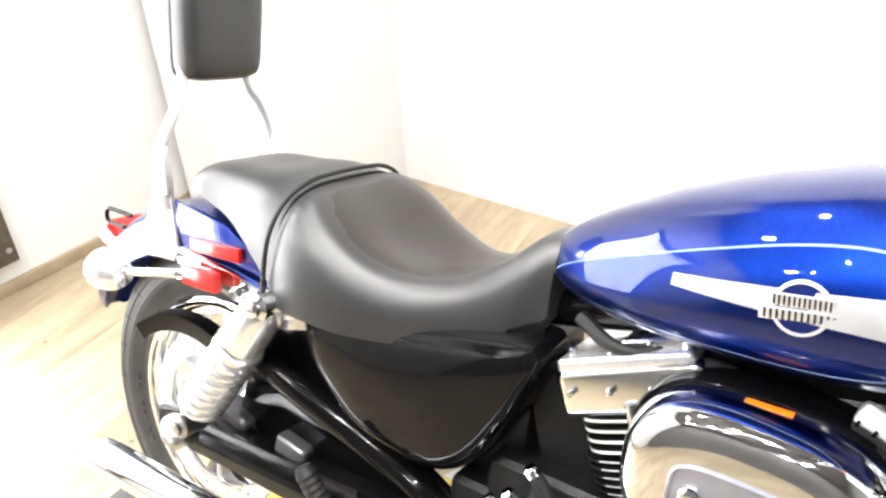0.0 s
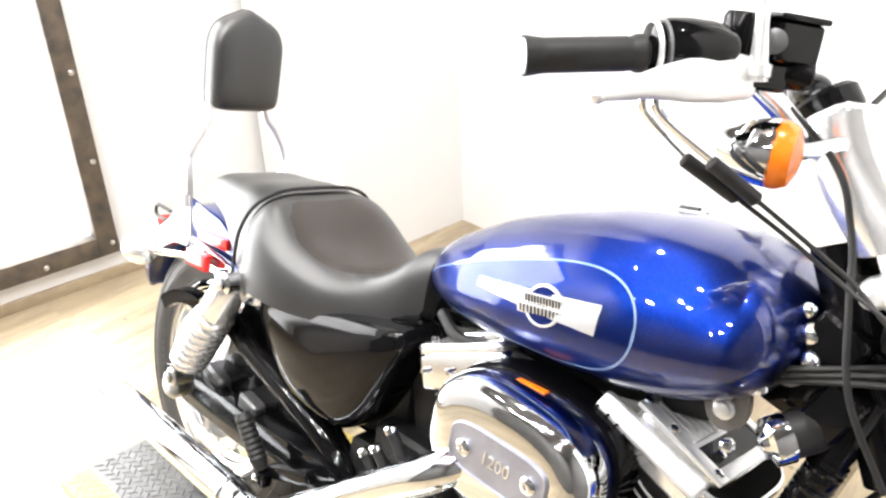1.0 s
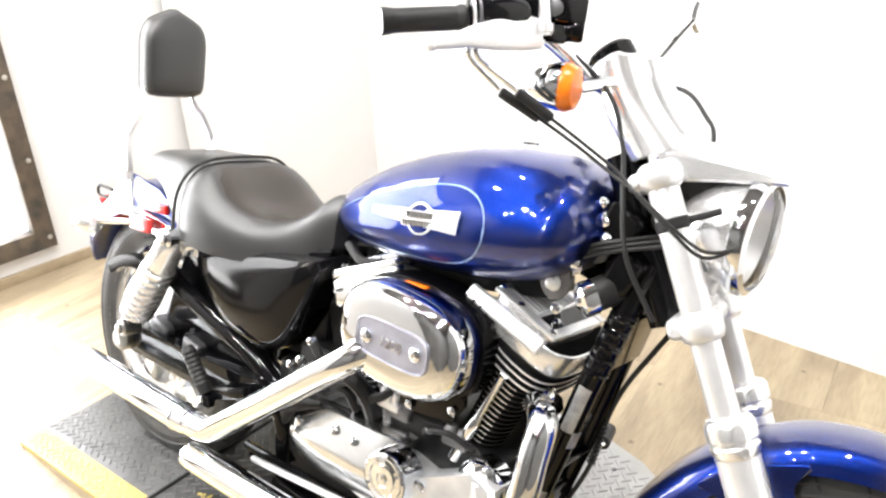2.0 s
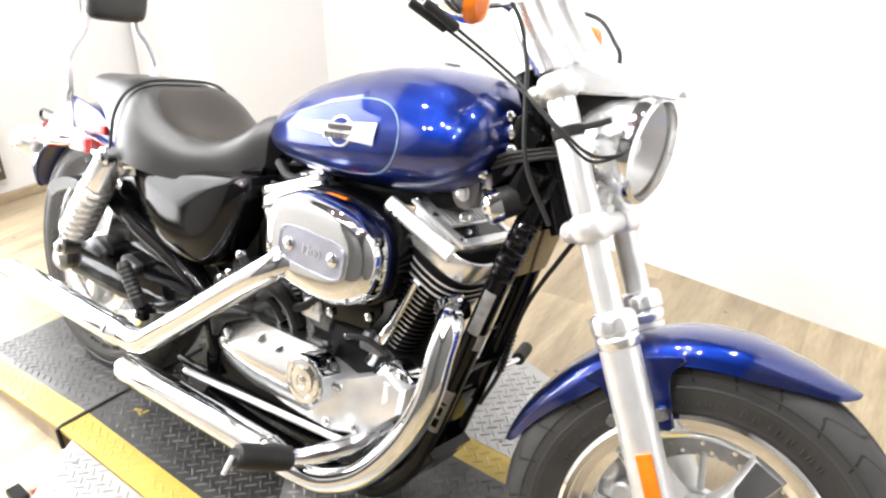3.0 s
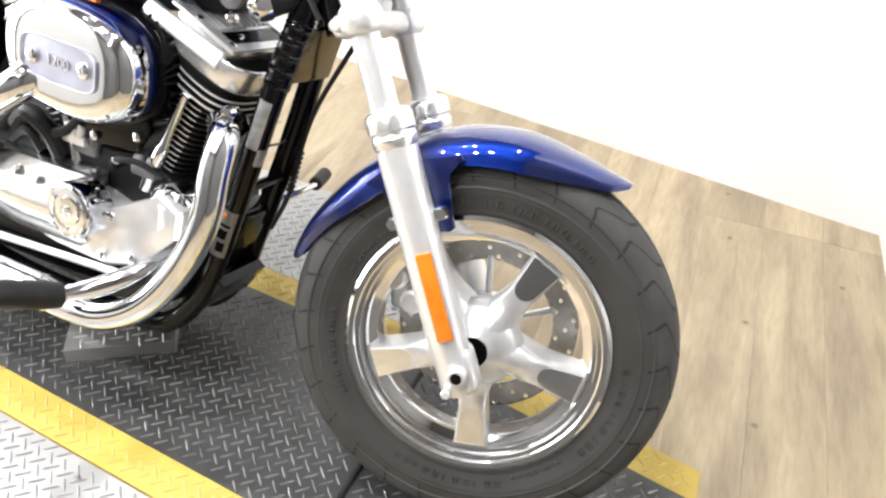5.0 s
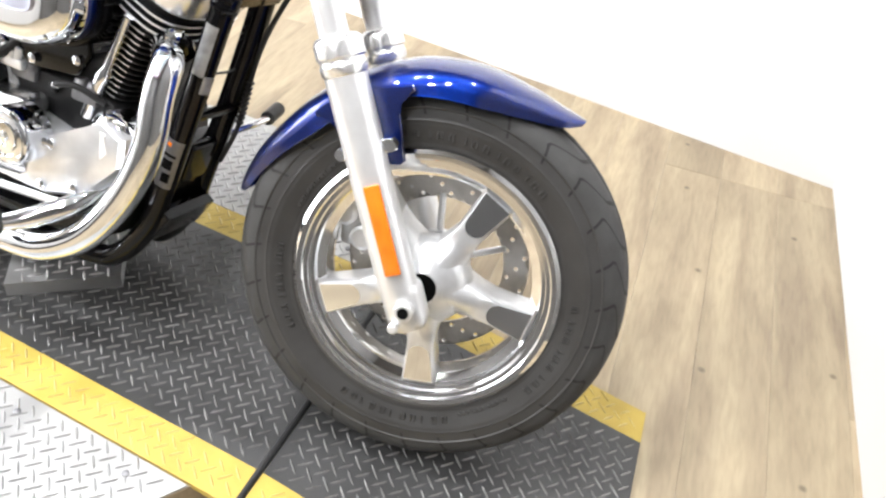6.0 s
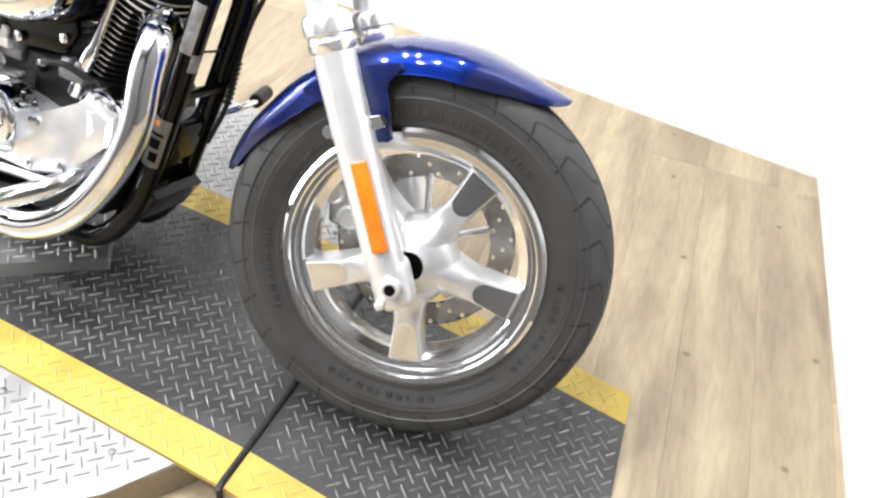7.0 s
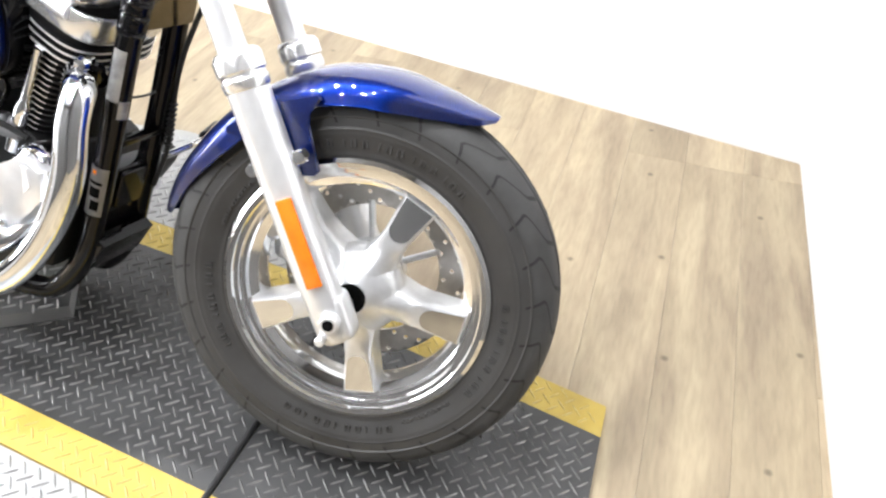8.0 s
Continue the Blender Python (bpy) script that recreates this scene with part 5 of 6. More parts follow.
for sy, out, back in ((-1, 1.0, 0.0), (1, 0.8, 0.006)):
    bm = bmesh.new()
    tube(bm, [(x - back, y * sy * out, z) for x, y, z in ((1.168, 0.03, 0.78), (1.154, 0.045, 0.72), (1.121, 0.056, 0.59), (1.094, 0.058, 0.48), (1.075, 0.058, 0.408), (1.047, 0.058, 0.306), (1.02, 0.06, 0.222), (0.97, 0.065, 0.155), (0.91, 0.075, 0.135), (0.7, 0.1, 0.14), (0.5, 0.1, 0.15))], 0.0185, 18)
    part("down_tube", bm, BLACK, bike, "black frame tube")
bm = bmesh.new()
box(bm, (1.035, 0.0, 0.32), (0.032, 0.084, 0.13), pose(0, 0, 0, 0, 17, 0), 0.007, 3)
box(bm, (1.056, 0.004, 0.338), (0.016, 0.06, 0.07), pose(0, 0, 0, 0, 17, 0), 0.006, 3)
part("voltage_regulator", bm, BLACK, bike, "glossy black box between the frame tubes")
bm = bmesh.new()
plate(bm, [(1.05, 0.262), (1.064, 0.252), (1.03, 0.2), (0.985, 0.165), (0.975, 0.178), (1.01, 0.208)], -0.064, 0.05, 0.004)
part("guard_plate", bm, BLACK, bike, "black guard plate below the regulator")
bm = bmesh.new()
box(bm, (1.087, 0, 0.432), (0.014, 0.1, 0.014), pose(0, 0, 0, 0, 25, 0), 0.004, 2)
part("cross_brace", bm, BLACK, bike, "black brace between the frame tubes")
P_LOW, P_MID, P_TOP = Vector((1.049, -0.058, 0.312)), Vector((1.094, -0.058, 0.48)), Vector((1.121, -0.056, 0.59))
# upper strip: the glossy tube's bright sheen, laid on as silver colour
bm = bmesh.new()
tube_patch(bm, P_MID.lerp(P_TOP, 0.25), P_MID.lerp(P_TOP, 0.95), 0.0196, -20, 42)
part("tube_label_sheen", bm, LABEL_SHEEN, bike, "silvery label and painted sheen on the frame tube")
bm = bmesh.new()
tube_patch(bm, P_MID.lerp(P_TOP, 0.02), P_MID.lerp(P_TOP, 0.27), 0.0198, 45, 95)
part("tube_label_sheen", bm, LABEL_SHEEN, bike, "silvery label and painted sheen on the frame tube")
bm = bmesh.new()
tube_patch(bm, P_LOW, P_LOW.lerp(P_MID, 0.5), 0.0196, -35, 60)
low = part("tube_label_sheen", bm, GREY, bike, "grey label with black printing on the frame tube")
for f0, f1, a0, a1, mt in ((0.06, 0.16, 0, 40, DARK), (0.2, 0.3, -15, 35, DARK), (0.33, 0.36, -25, 40, DARK), (0.43, 0.47, -15, 5, ORANGE)):
    bm = bmesh.new()
    tube_patch(bm, P_LOW.lerp(P_MID, f0), P_LOW.lerp(P_MID, f1), 0.0201, a0, a1, 5)
    part("printed_bar", bm, mt, low)
bm = bmesh.new()
tube(bm, [(1.198, 0.03, 0.681), (1.172, 0.032, 0.632), (1.141, 0.04, 0.575), (1.122, 0.046, 0.53), (1.109, 0.05, 0.483), (1.095, 0.05, 0.4), (1.07, 0.045, 0.33)], 0.0042, 8)
clutch = part("clutch_cable", bm, SOFT, bike, "black cable along the frame tube")
bm = bmesh.new()
for k in range(9):
    p = Vector((1.108, 0.05, 0.478)).lerp(Vector((1.0965, 0.05, 0.408)), k / 8)
    lathe(bm, [(0.005, -0.0022), (0.0078, -0.001), (0.0078, 0.001), (0.005, 0.0022)], p, (0.18, 0, 1), 12)
tagged(part("spring_sleeve", bm, SOFT, clutch, "ribbed black sleeve"), kind="stuff")
bm = bmesh.new()
tube(bm, [(1.105, -0.045, 0.505), (1.1, 0.0, 0.5), (1.088, 0.042, 0.498)], 0.002, 6)
part("wire", bm, SOFT, bike, "thin black wire between the frame tubes")
conduit, way = Vector((1.125, -0.056, 0.605)), Vector((0.25, 0.08, 0.96)).normalized()
bm = bmesh.new()
lathe(bm, [(0.0196 + 0.0011 * (k % 2) + 0.0006 * math.sin(k * 2.3), 0.0031 * k) for k in range(36)], conduit, way, 18)
part("corrugated_sleeve", bm, BLACK, bike, "glossy black ribbed sleeve round the frame tube")
bm = bmesh.new()
tube(bm, [(1.15, 0, 0.82), (0.95, 0, 0.77), (0.7, 0, 0.69), (0.5, 0, 0.645), (0.2, 0, 0.62)], 0.026, 14)
part("backbone", bm, BLACK, bike)
bm = bmesh.new()
rod(bm, (1.19, 0, 0.73), (1.115, 0, 0.88), 0.033, 20, 0.004)
plate(bm, [(1.16, 0.8), (1.05, 0.77), (1.04, 0.735), (1.1, 0.72), (1.165, 0.7)], -0.02, 0.02, 0.005)
part("steering_head", bm, BLACK, bike)
# plate between the tubes; the reflected floor is in its colour
bm = bmesh.new()
box(bm, (1.148, 0.005, 0.652), (0.01, 0.1, 0.084), pose(0, 0, 0, 0, 14, 0), 0.004)
part("regulator", bm, TAN_REFLECTION, bike, "glossy cover between the frame tubes, coloured with the floor's tan reflection")
for cx, cz, a, b, tl, y in ((1.08, 0.79, 0.023, 0.036, 0.25, -0.034), (1.043, 0.728, 0.026, 0.036, 0.1, -0.07)):
    bm = bmesh.new()
    plate(bm, oval(cx, cz + 0.006, a, b, tl, 2.2, 28), y - 0.004, y + 0.004, 0.002)
    mount = part("engine_mount", bm, GREY, bike, "grey engine mount plate")
    bm = bmesh.new()
    lathe(bm, [(0.0125, 0), (0.0125, 0.003), (0.009, 0.004), (0.009, 0.01), (0.005, 0.012)], (cx, y - 0.004, cz - 0.004), (0, -1, 0), 16)
    part("bolt", bm, SATIN, mount)
bm = bmesh.new()
rod(bm, (1.106, -0.086, 0.72), (1.15, -0.03, 0.752), 0.0245, 24, 0.005)
hornp = part("ignition_coil", bm, SOFT, bike, "black cylinder with chrome end cap")
bm = bmesh.new()
lathe(bm, [(0.0262, -0.014), (0.0265, 0), (0.025, 0.006), (0.018, 0.01), (0.012, 0.008), (0.008, 0.014), (0.0, 0.016)], (1.105, -0.088, 0.719), (-0.6, -0.7, -0.38), 24, caps=False)
part("end_cap", bm, CHROME, hornp)
for k in range(3):
    bm = bmesh.new()
    tube(bm, [(1.0, -0.06, 0.735 + 0.012 * k), (1.07, -0.072, 0.768 + 0.008 * k), (1.13, -0.08, 0.795 + 0.007 * k), (1.2, -0.08 + 0.02 * k, 0.82 + 0.006 * k)], 0.0034, 8)
    part("wire", bm, SOFT, bike, "black wire below the tank")
for k, (x, y, z, r) in enumerate(((1.106, -0.062, 0.834, 0.012), (1.112, -0.07, 0.808, 0.009), (1.095, -0.06, 0.855, 0.008), (1.075, -0.08, 0.765, 0.009), (1.13, -0.06, 0.82, 0.007), (1.06, -0.085, 0.69, 0.008))):
    bm = bmesh.new()
    lathe(bm, [(r * 0.8, -0.01), (r, -0.006), (r, 0.005), (r * 0.7, 0.008), (r * 0.4, 0.009)], (x, y, z), (0.2, -1, 0.3), 12)
    part("fitting", bm, CHROME, bike, "small chrome fitting at the steering head")
bm = bmesh.new()
box(bm, (1.125, -0.045, 0.825), (0.06, 0.05, 0.06), pose(0, 0, 0, 0, 25, 0), 0.012, 3)
box(bm, (1.145, -0.05, 0.765), (0.045, 0.05, 0.06), pose(0, 0, 0, 0, 25, 0), 0.01, 3)
part("ignition_switch", bm, BLACK, bike, "black switch block at the steering head")

# side cover and oil tank
SC = [(0.185, 0.572), (0.205, 0.53), (0.235, 0.495), (0.3, 0.438), (0.36, 0.418), (0.43, 0.416), (0.475, 0.428), (0.515, 0.465), (0.55, 0.53), (0.578, 0.6), (0.575, 0.628), (0.545, 0.635), (0.4, 0.612), (0.25, 0.588)]
bm = bmesh.new()
cx, cz = 0.40, 0.535
edge = [(p.x, p.z) for p in smooth_line([(x, 0, z) for x, z in SC + SC[:1]], 5)[:-1]]
rings = [[(x, -0.03, z) for x, z in edge], [(x, -0.092, z) for x, z in edge]]
for k in (0.995, 0.985, 0.965, 0.93, 0.88, 0.8, 0.68, 0.5, 0.3, 0.06):
    rings.append([(cx + (x - cx) * k, -0.092 - 0.036 * (1 - k ** 9) ** 0.5 - 0.008 * (1 - k * k), cz + (z - cz) * k) for x, z in edge])
skin(bm, rings)
part("side_cover", bm, BLACK, bike, "glossy black side cover")
bm = bmesh.new()
tube(bm, [(0.18, -0.09, 0.592), (0.3, -0.095, 0.6), (0.45, -0.085, 0.618), (0.56, -0.06, 0.64)], 0.01, 10)
part("seat_rail", bm, BLACK, bike)
bm = bmesh.new()
box(bm, (0.4, 0.03, 0.5), (0.3, 0.16, 0.2), None, 0.02)
part("battery_box", bm, ENGINE, bike)
for cap_at, foot in (((0.596, 0.494), (0.628, 0.455)), ((0.57, 0.449), (0.6, 0.415)), ((0.546, 0.431), (0.577, 0.398))):
    a, b = Vector((cap_at[0], -0.13, cap_at[1])), Vector((foot[0], -0.122, foot[1]))
    bm = bmesh.new()
    tube(bm, [a, a.lerp(b, 0.5), b, b + Vector((0.03, 0.03, -0.01))], 0.0088, 12)
    hose = part("oil_hose", bm, SOFT, bike, "black rubber oil hose")
    bm = bmesh.new()
    rod(bm, a + (a - b).normalized() * 0.006, a.lerp(b, 0.16), 0.0105, 14, 0.003)
    part("hose_cap", bm, CHROME, hose, "chrome hose end")

# engine
engine = empty("engine", parent=bike)
engine["label"] = "black and chrome air-cooled V-twin engine"
bm = bmesh.new()
plate(bm, [(0.5, 0.24), (0.5, 0.36), (0.6, 0.42), (0.75, 0.42), (0.82, 0.44), (0.93, 0.44), (1.0, 0.4), (1.015, 0.3), (0.98, 0.2), (0.85, 0.16), (0.6, 0.17)], -0.1, 0.1, 0.02)
part("crankcase", bm, ENGINE, engine, "black crankcase")
def barrel(cyl, M, wide, shift, power, top, count):
    bm = bmesh.new()
    lathe(bm, [(0.046, 0.05), (0.046, 0.25)], axis=(0, 0, 1), n=28)
    part("barrel", bm, ENGINE, cyl, xf=M)
    for k in range(count):
        z = top - 0.0102 * k
        w = wide - 0.0006 * k
        bm = bmesh.new()
        skin(bm, [[(x + shift, y, z + h) for x, y in oval(0, 0, w, 0.086, 0, power, 32)] for h in (-0.0014, 0.0014)])
        fin = part("fin", bm, ENGINE, cyl, xf=M)
        bm = bmesh.new()
        skin(bm, [[(x + shift, y, z + h) for x, y in oval(0, 0, w - 0.003, 0.0868, 0, power, 32)] for h in (-0.0008, 0.0008)])
        part("machined_edge", bm, SATIN, fin, "bright machined edge", xf=M)


def head_fins(cyl, M, cx, wide, levels, power):
    for z in levels:
        bm = bmesh.new()
        skin(bm, [[(x + cx, y, z + h) for x, y in oval(0, 0, wide, 0.091, 0, power, 36)] for h in (-0.0024, 0.0024)])
        hf = part("head_fin", bm, ENGINE, cyl, xf=M)
        bm = bmesh.new()
        skin(bm, [[(x + cx, y, z + h) for x, y in oval(0, 0, wide + 0.0007, 0.0917, 0, power, 36)] for h in (-0.0016, 0.0016)])
        part("machined_edge", bm, SATIN, hf, "bright machined edge", xf=M)


def stack(bm, cx, a, b, power, levels):
    """Rounded slab: rings of one outline, each (height, scale)."""
    skin(bm, [[(cx + x * k, y * k, z) for x, y in oval(0, 0, a, b, 0, power, 40)] for z, k in levels])


def bolt_on(M, at, axis, r, tall, parent):
    bm = bmesh.new()
    lathe(bm, [(r, 0), (r, tall * 0.8), (r * 0.6, tall)], at, axis, 12)
    part("bolt", bm, CHROME, parent, xf=M)


def pushrod(cyl, M, x0, x1, top):
    bm = bmesh.new()
    lathe(bm, [(0.0115, 0.05), (0.0125, 0.12), (0.0115, 0.135), (0.0075, 0.142), (0.0075, top)], (x0, -0.097, 0), (x1 - x0, 0.01, 1), 14)
    part("pushrod_tube", bm, CHROME, cyl, "chrome pushrod tube", xf=M)


# rear cylinder
M = Matrix.Translation((0.795, 0.0, 0.34)) @ pose(0, 0, 0, 0, -22.5, 0)
cyl = empty("rear_cylinder", parent=engine)
barrel(cyl, M, 0.08, -0.012, 4.0, 0.21, 13)
head_fins(cyl, M, 0.006, 0.083, (0.2245, 0.2373, 0.2501, 0.2629, 0.2757), 6.0)
bm = bmesh.new()
box(bm, (0, 0, 0.27), (0.15, 0.165, 0.04), None, 0.012, 3)
part("cylinder_head", bm, ENGINE, cyl, xf=M)
bm = bmesh.new()
box(bm, (0, 0, 0.297), (0.176, 0.186, 0.06), None, 0.012, 4)
rk = part("rocker_box", bm, POLISHED, cyl, "bright rocker box", xf=M)
bm = bmesh.new()
box(bm, (-0.002, -0.004, 0.329), (0.164, 0.174, 0.02), None, 0.008, 4)
part("rocker_cover", bm, HEAD, rk, "bright rocker cover", xf=M)
bm = bmesh.new()
box(bm, (0.03, -0.012, 0.342), (0.078, 0.12, 0.016), None, 0.006, 3)
part("top_cap", bm, POLISHED, rk, "chrome top cap", xf=M)
for bx in (-0.07, -0.02, 0.03, 0.07):
    bolt_on(M, (bx, -0.068, 0.338), (0, 0, 1), 0.0065, 0.009, rk)
    bolt_on(M, (bx, -0.0935, 0.3), (0, -1, 0), 0.0045, 0.009, rk)
pushrod(cyl, M, 0.0, 0.0, 0.285)

# front cylinder
M = Matrix.Translation((0.915, 0.0, 0.34)) @ pose(0, 0, 0, 0, 22.5, 0)
cyl = empty("front_cylinder", parent=engine)
barrel(cyl, M, 0.044, -0.009, 3.2, 0.222, 13)
head_fins(cyl, M, -0.011, 0.066, (0.237, 0.249, 0.261), 3.0)
bm = bmesh.new()
stack(bm, -0.03, 0.082, 0.086, 3.4, ((0.22, 0.9), (0.276, 1.0)))
part("cylinder_head", bm, ENGINE, cyl, "black cylinder head", xf=M)
bm = bmesh.new()
stack(bm, -0.024, 0.084, 0.09, 3.6, ((0.274, 0.93), (0.278, 0.975), (0.283, 1.0), (0.3135, 1.0), (0.317, 0.99), (0.3185, 0.97)))
rk = part("rocker_box", bm, HEAD, cyl, "bright rocker box with a rounded front", xf=M)
bm = bmesh.new()
stack(bm, -0.026, 0.082, 0.0885, 3.6, ((0.3175, 0.97), (0.3195, 0.97)))
part("gasket", bm, DARK, rk, "black gasket line", xf=M)
bm = bmesh.new()
box(bm, (-0.063, -0.0815, 0.306), (0.156, 0.022, 0.028), pose(0, 0, 0, -26, -3, 0), 0.007, 4)
part("side_band", bm, SATIN, rk, "bright band along the rocker box", xf=M)
for bx, bz, w in ((-0.128, 0.276, 0.034), (-0.09, 0.268, 0.03)):
    bm = bmesh.new()
    box(bm, (bx, -0.085, bz), (w, 0.026, 0.024), pose(0, 0, 0, 0, -10, 0), 0.008, 3)
    lug = part("head_lug", bm, HEAD, cyl, "bright cast lug", xf=M)
    bolt_on(M, (bx, -0.098, bz), (0, -1, 0), 0.0065, 0.007, lug)
bm = bmesh.new()
stack(bm, -0.04, 0.066, 0.084, 4.5, ((0.3195, 1.0), (0.33, 1.0), (0.3335, 0.985)))
lid = part("rocker_cover", bm, HEAD, rk, "chrome rocker cover", xf=M)
bm = bmesh.new()
box(bm, (-0.005, -0.004, 0.334), (0.038, 0.138, 0.003))
part("dark_recess", bm, BLACK, lid, "black recess", xf=M)
for c, d in (((-0.04, -0.073, 0.335), (0.126, 0.02, 0.006)), ((-0.04, 0.068, 0.335), (0.126, 0.014, 0.006)), ((-0.098, -0.0025, 0.335), (0.01, 0.12, 0.006)), ((0.0155, -0.0025, 0.335), (0.016, 0.12, 0.006)), ((-0.027, -0.0025, 0.3345), (0.006, 0.12, 0.005))):
    bm = bmesh.new()
    box(bm, c, d, None, 0.0015, 2)
    part("cover_rim", bm, SATIN, lid, "bright raised rim", xf=M)
for k in range(11):
    bm = bmesh.new()
    box(bm, (-0.062, -0.062 + 0.0116 * k, 0.3355), (0.06, 0.0045, 0.006), None, 0.001)
    part("comb_fin", bm, SATIN, lid, xf=M)
for bx, by in ((-0.098, -0.07), (-0.055, -0.0745), (-0.005, -0.04), (0.012, -0.0745)):
    bolt_on(M, (bx, by, 0.335), (0, 0, 1), 0.006, 0.008, lid)
bm = bmesh.new()
lathe(bm, [(0.027, -0.004), (0.027, 0.006), (0.02, 0.01), (0.018, 0.006)], (0.062, -0.075, 0.238), (0.7, -0.7, -0.25), 22)
part("exhaust_flange", bm, BLACK, cyl, "black exhaust flange", xf=M)
bm = bmesh.new()
lathe(bm, [(0.006, -0.02), (0.006, 0.0), (0.0105, 0.001), (0.0115, 0.009), (0.008, 0.015), (0.0, 0.017)], (0.063, -0.09, 0.262), (0.3, -1, 0.1), 16, caps=False)
part("acorn_nut", bm, CHROME, cyl, "chrome acorn nut at the exhaust port", xf=M)
pushrod(cyl, M, -0.012, -0.014, 0.235)
# cam cover
bm = bmesh.new()
CAM = [(0.575, 0.305), (0.59, 0.335), (0.64, 0.372), (0.74, 0.38), (0.83, 0.375), (0.9, 0.36), (0.95, 0.385), (1.0, 0.412), (1.035, 0.395), (1.035, 0.35), (1.0, 0.315), (0.965, 0.28), (0.895, 0.256), (0.78, 0.256), (0.66, 0.272), (0.6, 0.288)]
cx, cz = 0.78, 0.31
skin(bm, [[(cx + (x - cx) * s, y, cz + (z - cz) * s) for x, z in CAM] for y, s in ((-0.09, 1.0), (-0.135, 1.0), (-0.143, 0.975), (-0.147, 0.92))])
part("cam_cover", bm, COVER, engine, "polished cam and sprocket cover")
bm = bmesh.new()
SEC = [(-0.105, 0.394), (-0.13, 0.393), (-0.141, 0.388), (-0.1655, 0.334), (-0.1675, 0.326), (-0.1675, 0.314), (-0.165, 0.305), (-0.147, 0.262), (-0.138, 0.254), (-0.105, 0.25)]
skin(bm, [[(x, -0.105 + (y + 0.105) * s, 0.3 + dz + (z - 0.3) * s) for y, z in SEC] for x, s, dz in ((0.552, 0.2, -0.012), (0.556, 0.42, -0.01), (0.57, 0.62, -0.006), (0.6, 0.82, -0.003), (0.64, 0.94, 0.0), (0.69, 1.0, 0.0), (0.79, 1.0, 0.004), (0.835, 0.99, 0.008), (0.85, 0.93, 0.01))])
spc = part("sprocket_cover", bm, NICKEL, engine, "polished sprocket cover")
bm = bmesh.new()
tube(bm, [(0.55, -0.138, 0.315), (0.565, -0.146, 0.35), (0.6, -0.15, 0.375), (0.655, -0.148, 0.393)], [0.006, 0.014, 0.014, 0.005], 12)
part("rubber_trim", bm, SOFT, spc, "black rubber corner trim")
for x, z in ((0.7, 0.362), (0.75, 0.362)):
    bm = bmesh.new()
    lathe(bm, [(0.0075, 0), (0.0075, 0.007), (0.004, 0.009)], (x, -0.152, z), (0, -0.9, 0.4), 12)
    part("bolt", bm, CHROME, spc)
bm = bmesh.new()
lathe(bm, [(0.046, -0.02), (0.046, 0.022), (0.0445, 0.027), (0.041, 0.029), (0.0395, 0.0265), (0.038, 0.0265), (0.037, 0.03), (0.03, 0.031), (0.0285, 0.028), (0.024, 0.028), (0.0235, 0.031), (0.013, 0.0315), (0.0125, 0.029), (0.008, 0.029), (0.0075, 0.033), (0.0, 0.034)], (0.852, -0.158, 0.35), (0, -1, 0), 40, caps=False)
tm = part("timer_cover", bm, CHROME, engine, "round chrome timer cover with rings")
for a in (30, 210):
    bm = bmesh.new()
    lathe(bm, [(0.003, 0), (0.003, 0.002), (0.0, 0.0025)], (0.852 + 0.0335 * math.cos(radians(a)), -0.1885, 0.35 + 0.0335 * math.sin(radians(a))), (0, -1, 0), 8, caps=False)
    part("screw", bm, GREY, tm)
bm = bmesh.new()
lathe(bm, [(0.044, -0.02), (0.046, 0.004), (0.0455, 0.014), (0.04, 0.024), (0.031, 0.031), (0.028, 0.033)], (0.992, -0.1, 0.376), (-0.1, -1, 0), 32)
cap = part("oil_filter_cap", bm, CHROME, engine, "domed chrome cap with a six-sided end")
bm = bmesh.new()
lathe(bm, [(0.03, 0.0), (0.03, 0.013), (0.027, 0.016), (0.0, 0.016)], (0.989, -0.13, 0.376), (-0.1, -1, 0), 6, caps=False)
part("six_sided_end", bm, SATIN, cap, smooth=False)
bm = bmesh.new()
for x, z in ((0.6, 0.34), (0.7, 0.365), (0.905, 0.348), (0.885, 0.274), (0.95, 0.292)):
    lathe(bm, [(0.0085, 0), (0.0085, 0.008), (0.005, 0.01)], (x, -0.144, z), (0, -1, 0), 10)
tagged(part("cover_bolt", bm, CHROME, engine), kind="stuff")
for bx, bz in ((0.8, 0.425), (0.925, 0.425)):
    bm = bmesh.new()
    box(bm, (bx, -0.096, bz - 0.004), (0.05, 0.026, 0.018), None, 0.005)
    for q in (-0.013, 0.013):
        lathe(bm, [(0.012, 0), (0.013, 0.012), (0.01, 0.02), (0.008, 0.022)], (bx + q, -0.098, bz), (0, 0, 1), 14)
    part("lifter_block", bm, GREY, engine, "grey lifter block")
    bm = bmesh.new()
    box(bm, (bx, -0.088, bz - 0.02), (0.075, 0.02, 0.03), None, 0.006)
    part("tappet_cover", bm, ENGINE, engine)
# left side and the space between the cylinders
bm = bmesh.new()
plate(bm, oval(0.71, 0.3, 0.275, 0.1, 0.05, 2.8, 40), 0.1, 0.15, 0.015)
part("primary_cover", bm, CHROME, engine, "long chrome primary cover")
bm = bmesh.new()
lathe(bm, [(0.05, 0.0), (0.05, 0.03), (0.03, 0.042), (0.0, 0.045)], (0.875, 0.1, 0.56), (0, 1, 0), 28, caps=False)
part("horn_cover", bm, CHROME, engine, "round chrome horn cover")
bm = bmesh.new()
box(bm, (0.87, 0.0, 0.56), (0.1, 0.12, 0.14), None, 0.02)
